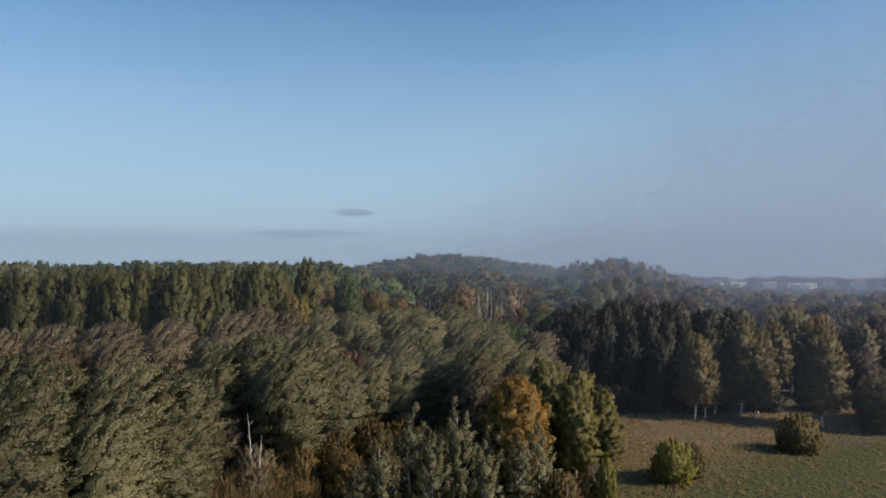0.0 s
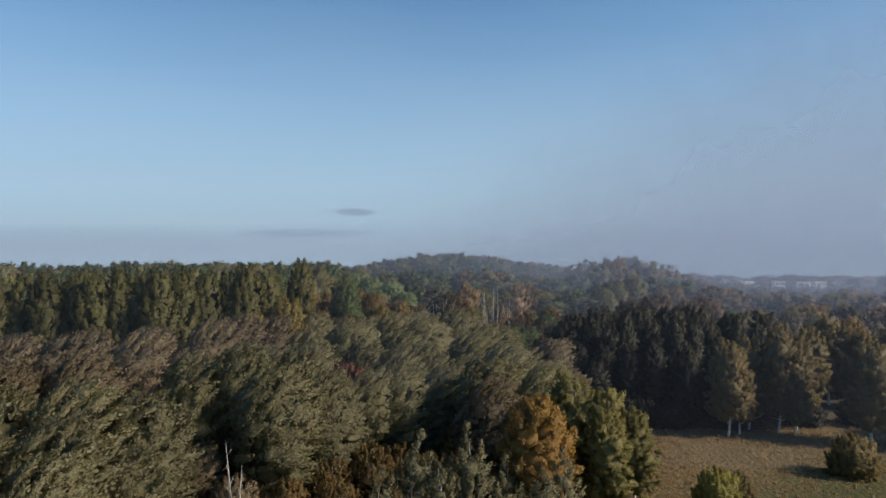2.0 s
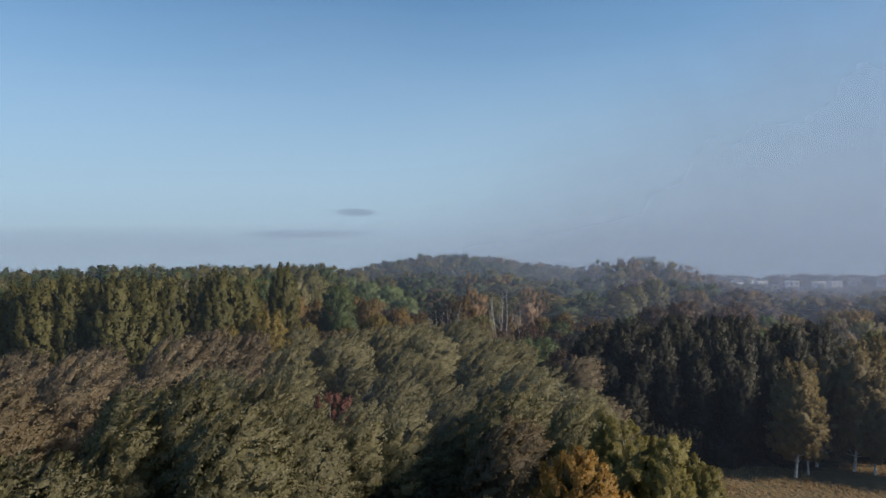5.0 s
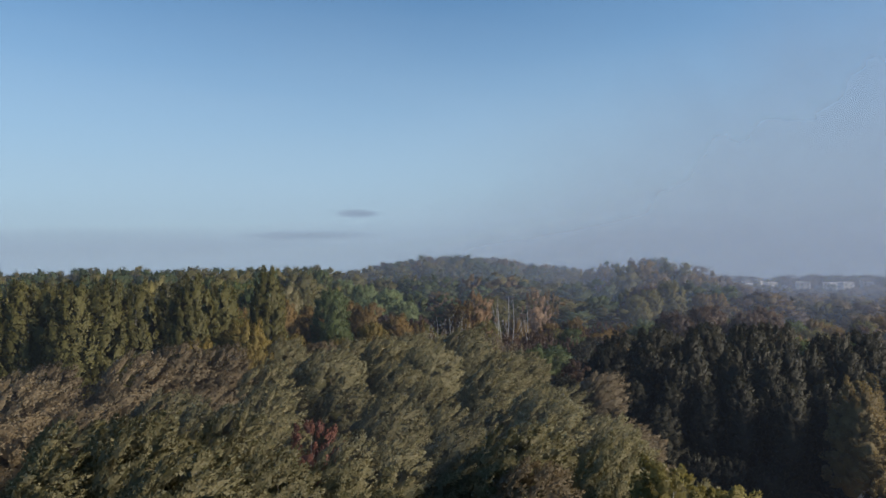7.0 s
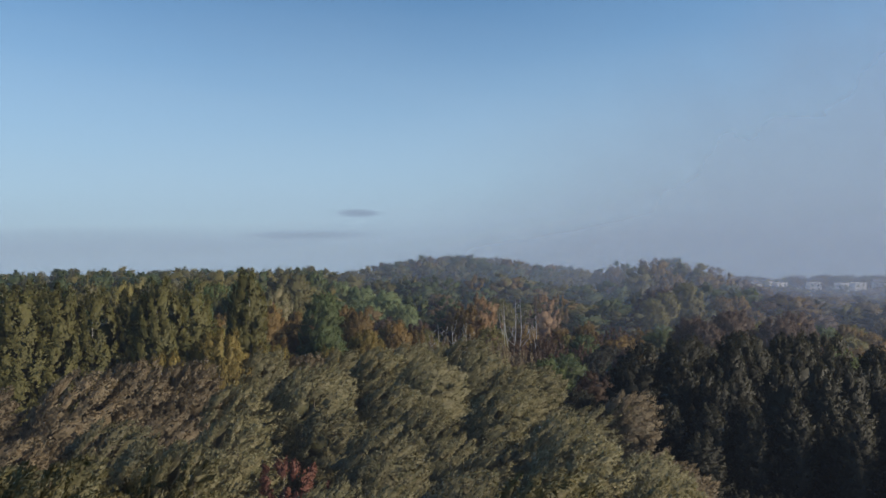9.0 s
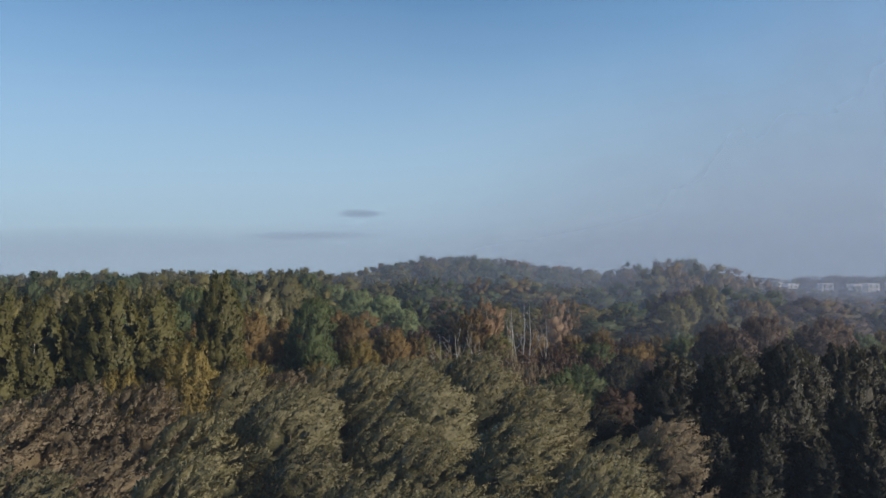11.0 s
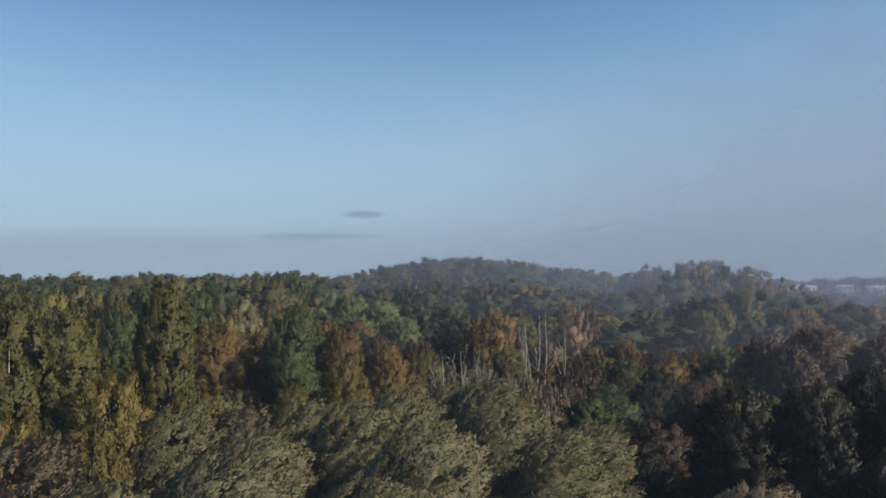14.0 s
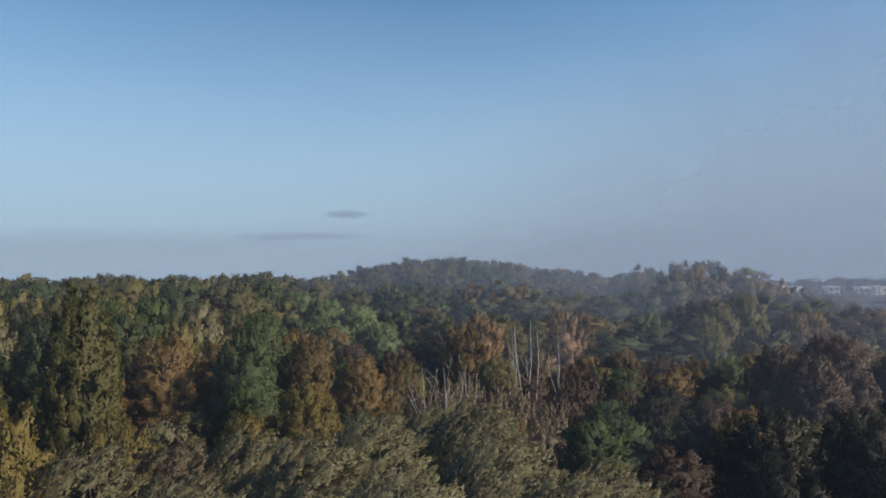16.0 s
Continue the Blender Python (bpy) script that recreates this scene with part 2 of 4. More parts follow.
far = [-4000, -2500, -1500, -1000, -700, -500, -350]
xs = far + steps(-250, 350, 6) + [450, 600, 800, 1100, 1500, 2500, 4000]
ys = [-3000, -1500, -600, -200, -60, -20] + steps(0, 420, 6) + [460, 520, 600, 700, 900, 1200, 1700, 2500, 4800]
tagged(sheet("ground", xs, ys, ground_z, litter()), "brown leaf-littered woodland ground under the trees", "ground", kind="structure")
tagged(sheet("meadow", steps(2, 170, 1.5), steps(-60, 150, 1.5), lambda x, y: ground_z(x, y) + 0.06, turf(), lambda x, y: meadow_edge(x, y) > 0),
       "green and straw-brown rough meadow beside the wood", "meadow", kind="structure")

# ---- trees ----
rng = np.random.default_rng(7)


def unit(v):
    return v / np.maximum(np.linalg.norm(v, axis=-1, keepdims=True), 1e-9)


def tube(points, radii, sides=6):
    """Verts and quads of a tapered limb along points."""
    pts = np.array(points, float)
    verts, faces = [], []
    for i, p in enumerate(pts):
        d = unit(pts[min(i + 1, len(pts) - 1)] - pts[max(i - 1, 0)])
        u = unit(np.cross(d, (0.31, 0.95, 0.11)))
        w = np.cross(d, u)
        for k in range(sides):
            a = 2 * math.pi * k / sides
            verts.append(p + radii[i] * (math.cos(a) * u + math.sin(a) * w))
    for i in range(len(pts) - 1):
        for k in range(sides):
            k2 = (k + 1) % sides
            faces.append((i * sides + k, i * sides + k2, (i + 1) * sides + k2, (i + 1) * sides + k))
    return verts, faces


def joined(pieces):
    verts, faces = [], []
    for v, f in pieces:
        o = len(verts)
        verts += [tuple(p) for p in v]
        faces += [tuple(i + o for i in q) for q in f]
    return verts, faces


PHI = (1 + math.sqrt(5)) / 2
BALL = unit(np.array([(0, a, b * PHI) for a in (-1, 1) for b in (-1, 1)] + [(a, b * PHI, 0) for a in (-1, 1) for b in (-1, 1)] + [(b * PHI, 0, a) for a in (-1, 1) for b in (-1, 1)], float))
BALL_FACES = np.array([(i, j, k) if np.dot(np.cross(BALL[j] - BALL[i], BALL[k] - BALL[i]), BALL[i]) > 0 else (i, k, j)
                       for i in range(12) for j in range(i + 1, 12) for k in range(j + 1, 12)
                       if max(np.linalg.norm(BALL[i] - BALL[j]), np.linalg.norm(BALL[j] - BALL[k]), np.linalg.norm(BALL[k] - BALL[i])) < 1.1])

PROFILE = {
    "dome": lambda u: np.sqrt(np.clip(1 - (np.abs(u - 0.48) / np.where(u > 0.48, 0.53, 0.62)) ** 2, 0.02, 1)),
    "broad": lambda u: np.sqrt(np.clip(1 - (np.abs(u - 0.55) / np.where(u > 0.55, 0.46, 0.72)) ** 2, 0.03, 1)),
    "column": lambda u: np.clip(0.60 + 1.2 * u, 0, 1) * np.clip(1.03 - u ** 6, 0.05, 1) ** 0.65,
    "aspen": lambda u: np.clip(0.55 + 1.6 * u, 0, 1) * np.clip(1.03 - u ** 3, 0.05, 1) ** 0.7,
    "sapling": lambda u: np.clip(0.6 + 1.2 * u, 0, 1) * np.clip(1.04 - u ** 1.8, 0.05, 1) ** 0.7,
    "oval": lambda u: np.sqrt(np.clip(1 - ((u - 0.36) / 0.68) ** 2, 0.03, 1)) * (1 - 0.25 * u),
    "bush": lambda u: np.sqrt(np.clip(1 - ((u - 0.30) / 0.72) ** 2, 0.02, 1)),
}


def crown(h, r, base, shape, lobes, per, leaf, length, width, up, wind=0.0, droop=0.0, lump=0.16, scale=0.5, fill=0.44, tip=0.35, kite=0.34, loose=0.26, heart=0.68, inner=26):
    """A crown of leafy boughs: each a plump plume that points out, up and down the wind, covered with small leaves, over larger leafy masses further in.
    Returns verts, faces, the boughs' places and the normals."""
    shift = rng.random(3) * 50

    def surface(u, a, k):
        """Points of the uneven envelope at height u and angle a, k times its radius."""
        prof = PROFILE[shape](np.asarray(u))
        flat = np.stack((r * prof * np.cos(a), r * prof * np.sin(a), h * (1 - base) * u), 1)
        d = np.array([1 + lump * (1.5 * noise.noise(q) + 0.8 * noise.noise(q * 2.3)) for q in (Vector(p) for p in flat * scale + shift)])
        return np.stack((flat[:, 0] * k * d, flat[:, 1] * k * d, h * base + flat[:, 2] * (0.94 + 0.06 * k) + (d - 1) * 0.12 * h * u - (1 - k) * r * 0.8 * u), 1)

    # where the boughs sit: spread evenly over the envelope
    u = rng.random(lobes * 7) ** 0.8 * 0.99
    u = u[rng.random(len(u)) < 0.6 + 0.4 * PROFILE[shape](u)]
    a = rng.random(len(u)) * 2 * math.pi
    c = surface(u, a, 0.92)
    away = np.full(len(c), 1e9)
    chosen = [0]
    for _ in range(min(lobes, len(c)) - 1):
        away = np.minimum(away, np.linalg.norm(c - c[chosen[-1]], axis=1) * (0.8 + 0.4 * rng.random(len(c))))
        chosen.append(int(away.argmax()))
    c, u = c[chosen], u[chosen]
    m = len(c)
    mid = np.array((0, 0, h * (base + (1 - base) * 0.33)))
    out = unit((c - mid) / np.array((r, r, h * (1 - base) * 0.62)) ** 1.4)
    lift = np.array((wind, 0, up))
    axis = unit(out * 0.55 + lift * (0.5 + 0.6 * u[:, None]) + rng.normal(0, 0.22, (m, 3)) - np.array((0, 0, droop)))
    size = length * (0.62 + 0.75 * rng.random(m))
    side = unit(np.cross(axis, out + rng.normal(0, 0.1, (m, 3))))
    third = np.cross(axis, side)
    c = c - axis * size[:, None] * 0.30
    half = np.stack((size * 0.5, size * width * (0.8 + 0.5 * rng.random(m)), size * width * (0.7 + 0.4 * rng.random(m))), 1)

    def on_lobe(d, k):
        """World offsets of points d on the unit ball, drawn out to a plume that narrows to its tip; d is (m, n, 3)."""
        thin = 1 - 0.30 * d[..., 0]
        q = d * half[:, None, :] * k
        return q[..., :1] * axis[:, None] + (q[..., 1] * thin)[..., None] * side[:, None] + (q[..., 2] * thin)[..., None] * third[:, None]

    # the dense leafy heart of each bough
    ball = np.broadcast_to(BALL, (m, 12, 3)) * (0.78 + 0.4 * rng.random((m, 12, 1)))
    v = (c[:, None] + on_lobe(ball, heart)).reshape(-1, 3)
    g = ball / half[:, None, :]
    swell = unit(g[..., :1] * axis[:, None] + g[..., 1:2] * side[:, None] + g[..., 2:] * third[:, None])
    normals = unit(swell * 0.45 + out[:, None] * 0.65 + np.array((0, 0, 0.2))).reshape(-1, 3)
    # and the larger leafy masses further in
    k = inner
    ui, ai = (np.arange(k) + 0.5) / k * 0.86, np.arange(k) * 2.4
    seat = surface(ui, ai, fill)
    ball = np.broadcast_to(BALL, (k, 12, 3)) * (0.75 + 0.5 * rng.random((k, 12, 1)))
    lumps = seat[:, None] + ball * np.array((0.34 * r, 0.34 * r, min(0.09 * h, 0.45 * r)))
    v = np.concatenate((v, lumps.reshape(-1, 3)))
    normals = np.concatenate((normals, unit(ball * 0.7 + unit(seat - mid)[:, None] * 0.5).reshape(-1, 3)))
    faces = (BALL_FACES[None] + (np.arange(m + k) * 12)[:, None, None]).reshape(-1, 3).tolist()

    # the leaves on the boughs, more of them towards the tips
    d = unit(rng.normal(0, 1, (m, per, 3)) + np.array((0.25, 0, 0)))
    local = np.stack(((out * axis).sum(1), (out * side).sum(1), (out * third).sum(1)), 1)[:, None]
    inward = (d * local).sum(-1, keepdims=True)
    d = np.where(inward < -0.3, d - 2 * inward * local, d)
    pos = c[:, None] + on_lobe(d, (heart + (1.14 - heart) * rng.random((m, per)) ** 0.6)[..., None])
    g = d / half[:, None, :]
    face = unit(g[..., :1] * axis[:, None] + g[..., 1:2] * side[:, None] + g[..., 2:] * third[:, None])
    ends = rng.random((m, per)) < tip
    normal = unit(face * 0.75 + out[:, None] * 0.45 + np.array((0, 0, 0.2)) + rng.normal(0, loose, (m, per, 3)))
    along = unit(axis[:, None] * np.where(ends, 1.3, 0.6)[..., None] + face * np.where(ends, 0.75, 0.15)[..., None] - np.array((0, 0, droop * 0.8)) + rng.normal(0, 0.4, (m, per, 3)))
    across = unit(np.cross(along, normal))
    normal = np.cross(across, along)
    ln = (leaf * (0.6 + 0.8 * rng.random((m, per))) * np.where(ends, 1.15, 1.0))[..., None]
    lv = np.stack((pos + across * ln * kite - along * ln * 0.4, pos + along * ln * 0.65, pos - across * ln * kite - along * ln * 0.4), 2).reshape(-1, 3)
    faces += (np.arange(len(lv)).reshape(-1, 3) + len(v)).tolist()
    # leaves catch the light as the bough and the crown that they cover do
    soft = unit(face * 0.45 + out[:, None] * 0.65 + np.array((0, 0, 0.2)) + rng.normal(0, 0.16, (m, per, 3)))
    normals = np.concatenate((normals, np.repeat(soft.reshape(-1, 3), 3, 0)))
    return np.concatenate((v, lv)), faces, c, normals


def stem(h, r0, places, limbs, lean=0.0, top=0.9, sides=6, limb_r=0.28):
    """Tapered trunk with limbs that reach out to some of the boughs."""
    bend = rng.normal(0, 0.02 * h, 2)
    line = [(lean * h * s + bend[0] * math.sin(s * 3), bend[1] * math.sin(s * 2.5), h * s - (0.4 if s == 0 else 0)) for s in (0, 0.08, 0.25, 0.45, 0.68, top)]
    pieces = [tube(line, [r0 * k for k in (1.35, 1.0, 0.85, 0.65, 0.40, 0.10)], sides)]
    if len(places):
        for i in rng.choice(len(places), min(limbs, len(places)), replace=False):
            p = np.array(places[i])
            s = np.clip(p[2] / h - 0.16 - 0.1 * rng.random(), 0.12, 0.8)
            a = np.array([np.interp(s, (0, 0.08, 0.25, 0.45, 0.68, top), [q[k] for q in line]) for k in range(3)])
            mid = a * 0.5 + p * 0.5 + np.array((0, 0, -0.03 * h))
            pieces.append(tube([a, mid, p], [r0 * limb_r * (1.1 - s), r0 * limb_r * 0.6 * (1.1 - s), 0.02], 4))
    return joined(pieces)


MESHES = {}


def kind_meshes(key, leafname, bark, build):
    """Trunk and crown meshes of one kind in one leaf colour; the geometry is shared between colours."""
    if (key, leafname) not in MESHES:
        if key not in MESHES:
            MESHES[key] = build()
        tv, tf, cv, cf, normals = MESHES[key]
        trunk = arrays_mesh("trunk", tv, tf, [bark])
        for p in trunk.polygons:
            p.use_smooth = True
        leaves = arrays_mesh("crown", cv, cf, [LEAF[leafname]])
        leaves.polygons.foreach_set("use_smooth", [True] * len(cf))
        leaves.normals_split_custom_set_from_vertices(normals.tolist())
        MESHES[(key, leafname)] = (trunk, leaves)
    return MESHES[(key, leafname)]


def model(h, r, r0, limbs, crown_args, lean=0.0, top=0.85, sides=6, limb_r=0.28):
    def build():
        cv, cf, places, normals = crown(h, r, **crown_args)
        tv, tf = stem(h, r0, places, limbs, lean, top, sides, limb_r)
        return tv, tf, cv, cf, normals
    return build


# kind: (height, radius, bark, number of variants, builder)
KINDS = {
    "white_poplar": (16, 4.6, BARK, 5, model(16, 4.6, 0.26, 8, dict(base=0.06, shape="broad", lobes=165, per=100, leaf=0.27, length=2.9, width=0.21, up=0.65, wind=1.15, tip=0.5, lump=0.16, heart=0.6))),
    "plume_mid": (16, 4.6, BARK, 4, model(16, 4.6, 0.26, 4, dict(base=0.06, shape="broad", lobes=110, per=64, leaf=0.35, length=2.9, width=0.23, up=0.9, wind=0.65, tip=0.5, lump=0.16, heart=0.7))),
    "lombardy": (22, 2.7, PALE_BARK, 4, model(22, 2.7, 0.20, 5, dict(base=0.0, shape="column", lobes=130, per=76, leaf=0.31, length=3.0, width=0.19, up=2.4, lump=0.18, scale=0.8, tip=0.4))),
    "birch": (15, 3.3, WHITE_BARK, 4, model(15, 3.3, 0.17, 10, dict(base=0.20, shape="oval", lobes=110, per=90, leaf=0.22, length=1.6, width=0.3, up=0.5, droop=0.2, lump=0.26, scale=0.7, tip=0.45), lean=0.02)),
    "aspen": (16, 2.6, BARK, 4, model(16, 2.6, 0.16, 4, dict(base=0.0, shape="aspen", lobes=96, per=56, leaf=0.32, length=2.2, width=0.24, up=1.1, lump=0.22, scale=0.8, heart=0.66))),
    "sapling": (11, 1.9, WHITE_BARK, 4, model(11, 1.9, 0.09, 16, dict(base=0.03, shape="sapling", lobes=46, per=84, leaf=0.22, length=1.7, width=0.24, up=0.9, lump=0.5, scale=0.9, inner=6, fill=0.25, heart=0.34))),
    "round": (16, 5.0, BARK, 5, model(16, 5.0, 0.30, 4, dict(heart=0.62, base=0.03, shape="dome", lobes=120, per=100, leaf=0.30, length=2.4, width=0.36, up=0.35, lump=0.2, tip=0.2))),
    "round_low": (16, 5.0, BARK, 5, model(16, 5.0, 0.30, 3, dict(base=0.03, shape="dome", lobes=68, per=46, leaf=0.44, length=2.8, width=0.34, up=0.4, lump=0.22, tip=0.2, heart=0.7), sides=5)),
    "ragged": (15, 4.0, PALE_BARK, 4, model(15, 4.0, 0.15, 30, dict(base=0.03, shape="dome", lobes=90, per=96, leaf=0.25, length=2.0, width=0.25, up=0.7, lump=0.3, scale=0.7, inner=14, fill=0.3, loose=0.5, heart=0.4), limb_r=0.45)),
    "far": (16, 5.0, BARK, 4, model(16, 5.0, 0.30, 1, dict(inner=8, base=0.05, shape="dome", lobes=34, per=20, leaf=0.6, length=3.0, width=0.42, up=0.1, lump=0.16, tip=0.2, heart=0.8), sides=4)),
    "bush": (4, 2.6, BARK, 4, model(4, 2.6, 0.07, 8, dict(base=-0.02, shape="bush", lobes=90, per=70, leaf=0.17, length=1.0, width=0.3, up=0.7, lump=0.2, scale=1.0))),
    "thicket": (6, 2.6, PALE_BARK, 4, model(6, 2.6, 0.06, 26, dict(base=0.0, shape="bush", lobes=90, per=64, leaf=0.19, length=1.5, width=0.17, up=1.3, lump=0.34, scale=0.9, inner=14, fill=0.3, tip=0.55, loose=0.5, heart=0.35), limb_r=0.5)),
}
WORDS = {
    "white_poplar": ("tree", "white poplar", "wind-combed crown"), "plume_mid": ("tree", "white poplar", "wind-combed crown"), "round_low": ("tree", "broadleaf tree", "dense rounded crown"), "lombardy": ("tree", "tall slender poplar", "upright columnar crown"),
    "birch": ("tree", "birch", "drooping crown on a white trunk"), "aspen": ("tree", "slim aspen", "narrow upright crown"), "sapling": ("tree", "young poplar", "thin crown and a pale stem"),
    "round": ("tree", "broadleaf tree", "dense rounded crown"), "ragged": ("tree", "thinning tree", "ragged crown and pale branches"), "far": ("tree", "distant woodland tree", "rounded crown"),
    "bush": ("bush", "bush", "low rounded crown"), "thicket": ("bush", "twiggy shrub", "upright bare twigs"),
}
NAMES = {"white_poplar": "white_poplar_tree", "plume_mid": "white_poplar_tree", "lombardy": "columnar_poplar_tree", "birch": "birch_tree", "aspen": "aspen_tree", "sapling": "young_poplar_tree",
         "round": "broadleaf_tree", "round_low": "broadleaf_tree", "ragged": "thinning_tree", "far": "woodland_tree", "bush": "bush", "thicket": "shrub"}
TINT = {"grey": "grey-green", "brown": "brownish-green", "poplar": "yellow-green", "birch": "olive-brown", "olive": "olive-yellow", "dark": "shade-toned dark green", "green": "green", "deep": "deep green", "light": "pale green",
        "orange": "orange", "peach": "pale orange-brown", "rust": "rusty brown", "yellow": "golden yellow", "red": "dark red", "mauve": "purple-brown", "straw": "straw-coloured", "lime": "yellow-green"}
PLANTED = []


def grow(kind, x, y, top, r, leaf, group="woodland trees"):
    """Plant one tree or bush at (x, y) with its top at that height and that crown radius."""
    h0, r0, bark, variants, build = KINDS[kind]
    key = (kind, random.randrange(variants))
    trunk, leaves = kind_meshes(key, leaf, bark, build)
    category, noun, habit = WORDS[kind]
    z = ground_z(x, y)
    root = new(NAMES[kind])
    root.matrix_world = pose(x, y, z, 0, 0, 0)
    # the wind-combed crowns keep their lean to one side
    turn = random.uniform(-25, 25) if kind in ("white_poplar", "plume_mid") else random.uniform(0, 360)
    root.rotation_euler = (0, 0, radians(turn))
    if kind in ("white_poplar", "plume_mid"):
        r *= 0.94
    root.scale = (r / r0, r / r0 * random.uniform(0.92, 1.08), (top - z) / h0)
    for name, me in (("trunk", trunk), ("crown", leaves)):
        if me:
            ob = new(name, me)
            ob.parent = root
    tagged(root, f"{TINT[leaf]} {noun} with a {habit}", category, group if category == "tree" else "woodland shrubs")
    PLANTED.append((x, y, r))
    return root

# ---- the wood ----
random.seed(3)

# grey-green grove in front
grow("white_poplar", -35, 75, 18, 5.6, "grey")
grow("white_poplar", -30, 78, 16.5, 4.8, "grey")
grow("white_poplar", -43, 74, 18, 5.2, "grey")
grow("white_poplar", -40, 66, 17, 5.2, "grey")
grow("white_poplar", -32, 67, 16, 5.2, "grey")
grow("white_poplar", -51, 80, 17.5, 5.2, "grey")
grow("white_poplar", -48, 68, 16.5, 5.2, "grey")
grow("white_poplar", -57, 72, 17, 5.2, "grey")
grow("white_poplar", -28, 70, 13, 3.8, "grey")
grow("white_poplar", -38, 61, 16, 5.2, "grey")
grow("white_poplar", -46, 61, 16, 5.2, "grey")
grow("white_poplar", -55, 62, 16, 5.2, "grey")
grow("white_poplar", -31, 63, 14.6, 4.0, "grey")

# brownish row behind it
grow("white_poplar", -45, 112, 18.5, 5.82, "brown")
grow("white_poplar", -55, 111, 18, 5.82, "brown")
grow("white_poplar", -62, 108, 18, 5.2, "brown")
grow("white_poplar", -69, 105, 18, 5.2, "brown")
grow("white_poplar", -49, 103, 16.5, 5.2, "brown")
grow("white_poplar", -58, 100, 16, 5.2, "brown")
grow("white_poplar", -66, 97, 16, 5.2, "brown")
grow("white_poplar", -74, 100, 17.5, 5.2, "brown")
grow("white_poplar", -39, 125, 18.6, 5.6, "brown")
grow("white_poplar", -36, 130, 19.2, 5.15, "brown")
grow("white_poplar", -31, 133, 18.2, 5.15, "brown")
grow("white_poplar", -49, 125, 17.3, 5.2, "brown")
grow("white_poplar", -58, 122, 17.3, 5.2, "brown")
grow("white_poplar", -38, 112, 15.5, 5.2, "brown")
grow("white_poplar", -67, 118, 17, 5.2, "brown")

# middle of the grove
grow("white_poplar", -20, 91.5, 16.8, 5.15, "grey")
grow("white_poplar", -27, 100, 17.5, 5.6, "grey")
grow("white_poplar", -25, 111, 15.6, 4.93, "grey")
grow("white_poplar", -21, 117, 15.6, 4.7, "grey")
grow("white_poplar", -15, 96, 15.2, 4.5, "grey")
grow("white_poplar", -10.5, 106, 13.6, 4.0, "grey")
grow("white_poplar", -20, 104, 16.8, 4.48, "grey")
grow("white_poplar", -25, 96, 17.2, 4.48, "grey")
grow("white_poplar", -31, 95, 15.5, 4.48, "grey")
grow("white_poplar", -34, 103, 16, 5.15, "grey")
grow("white_poplar", -31, 115, 16, 5.15, "grey")
grow("white_poplar", -7.5, 116.5, 15.2, 4.3, "grey")
grow("white_poplar", 0, 108, 13.6, 4.93, "grey")
grow("white_poplar", 5.5, 103, 15.4, 4.93, "grey")
grow("white_poplar", 8.5, 109, 16.2, 4.93, "grey")
grow("white_poplar", 9, 116, 15.8, 4.7, "grey")
grow("white_poplar", -6, 107, 12.8, 4.26, "grey")
grow("white_poplar", 14, 105, 14.2, 4.48, "grey")
grow("white_poplar", 15, 113, 13.4, 4.48, "grey")
grow("white_poplar", 3, 116, 13.4, 4.48, "grey")
grow("white_poplar", 5.5, 97, 13.8, 4.26, "brown")
grow("white_poplar", -29, 122, 15, 4.93, "brown")
grow("white_poplar", -24, 129, 16.2, 5.15, "grey")
grow("white_poplar", -17, 133, 17.4, 5.38, "grey")
grow("white_poplar", -13.5, 126, 14.4, 4.48, "grey")
grow("white_poplar", -8, 134, 15.2, 4.93, "grey")
grow("white_poplar", -4, 128, 14.2, 4.48, "grey")
grow("white_poplar", -1.5, 122, 12.6, 4.03, "grey")
grow("white_poplar", 4, 129, 15.6, 5.15, "grey")
grow("white_poplar", 10, 126, 13.6, 4.48, "grey")
grow("white_poplar", 3, 150, 16.4, 5.38, "grey")
grow("white_poplar", 7, 147, 15, 4.8, "grey")
grow("white_poplar", 11, 151, 14.4, 4.2, "grey")
grow("white_poplar", -7, 157, 16.8, 5.38, "grey")
grow("white_poplar", 1.5, 160, 17, 5.38, "grey")
grow("white_poplar", -2, 168, 15, 4.93, "grey")
grow("white_poplar", 15, 136, 12, 4.2, "grey")
grow("white_poplar", 20, 140, 11.4, 4.2, "grey")
grow("white_poplar", -18, 143, 16.2, 5.15, "grey")
grow("white_poplar", -11, 149, 17.2, 5.38, "grey")
grow("white_poplar", -4, 142, 17, 5.38, "grey")
grow("white_poplar", -17, 155, 16, 4.93, "grey")
grow("white_poplar", -22, 151, 16.4, 4.93, "brown")
grow("white_poplar", -26, 147, 17.4, 4.93, "grey")
grow("white_poplar", 20, 137, 13.4, 4.2, "brown")
grow("white_poplar", 18, 116, 11.8, 4.03, "brown")

# young poplars at the meadow corner
grow("sapling", 1.5, 78, 12.9, 2.7, "grey")
grow("sapling", -3.5, 79, 11.8, 2.6, "grey")
grow("sapling", -6.6, 73, 10.2, 2.1, "grey")
grow("sapling", -1.2, 74, 10.5, 2.1, "grey")
grow("sapling", 8.7, 77, 8.8, 2.2, "grey")
grow("sapling", 5.6, 82, 8.6, 2.2, "grey")
grow("sapling", 4.6, 73, 9, 2, "grey")
grow("sapling", -9, 72, 7.5, 1.6, "grey")
grow("sapling", 11.5, 80, 9.5, 2, "grey")
grow("round", 9.2, 85.5, 14.0, 4.2, "orange")
grow("birch", 14.5, 93, 15, 3.6, "olive")
grow("birch", 18.5, 92, 13.6, 3.4, "olive")
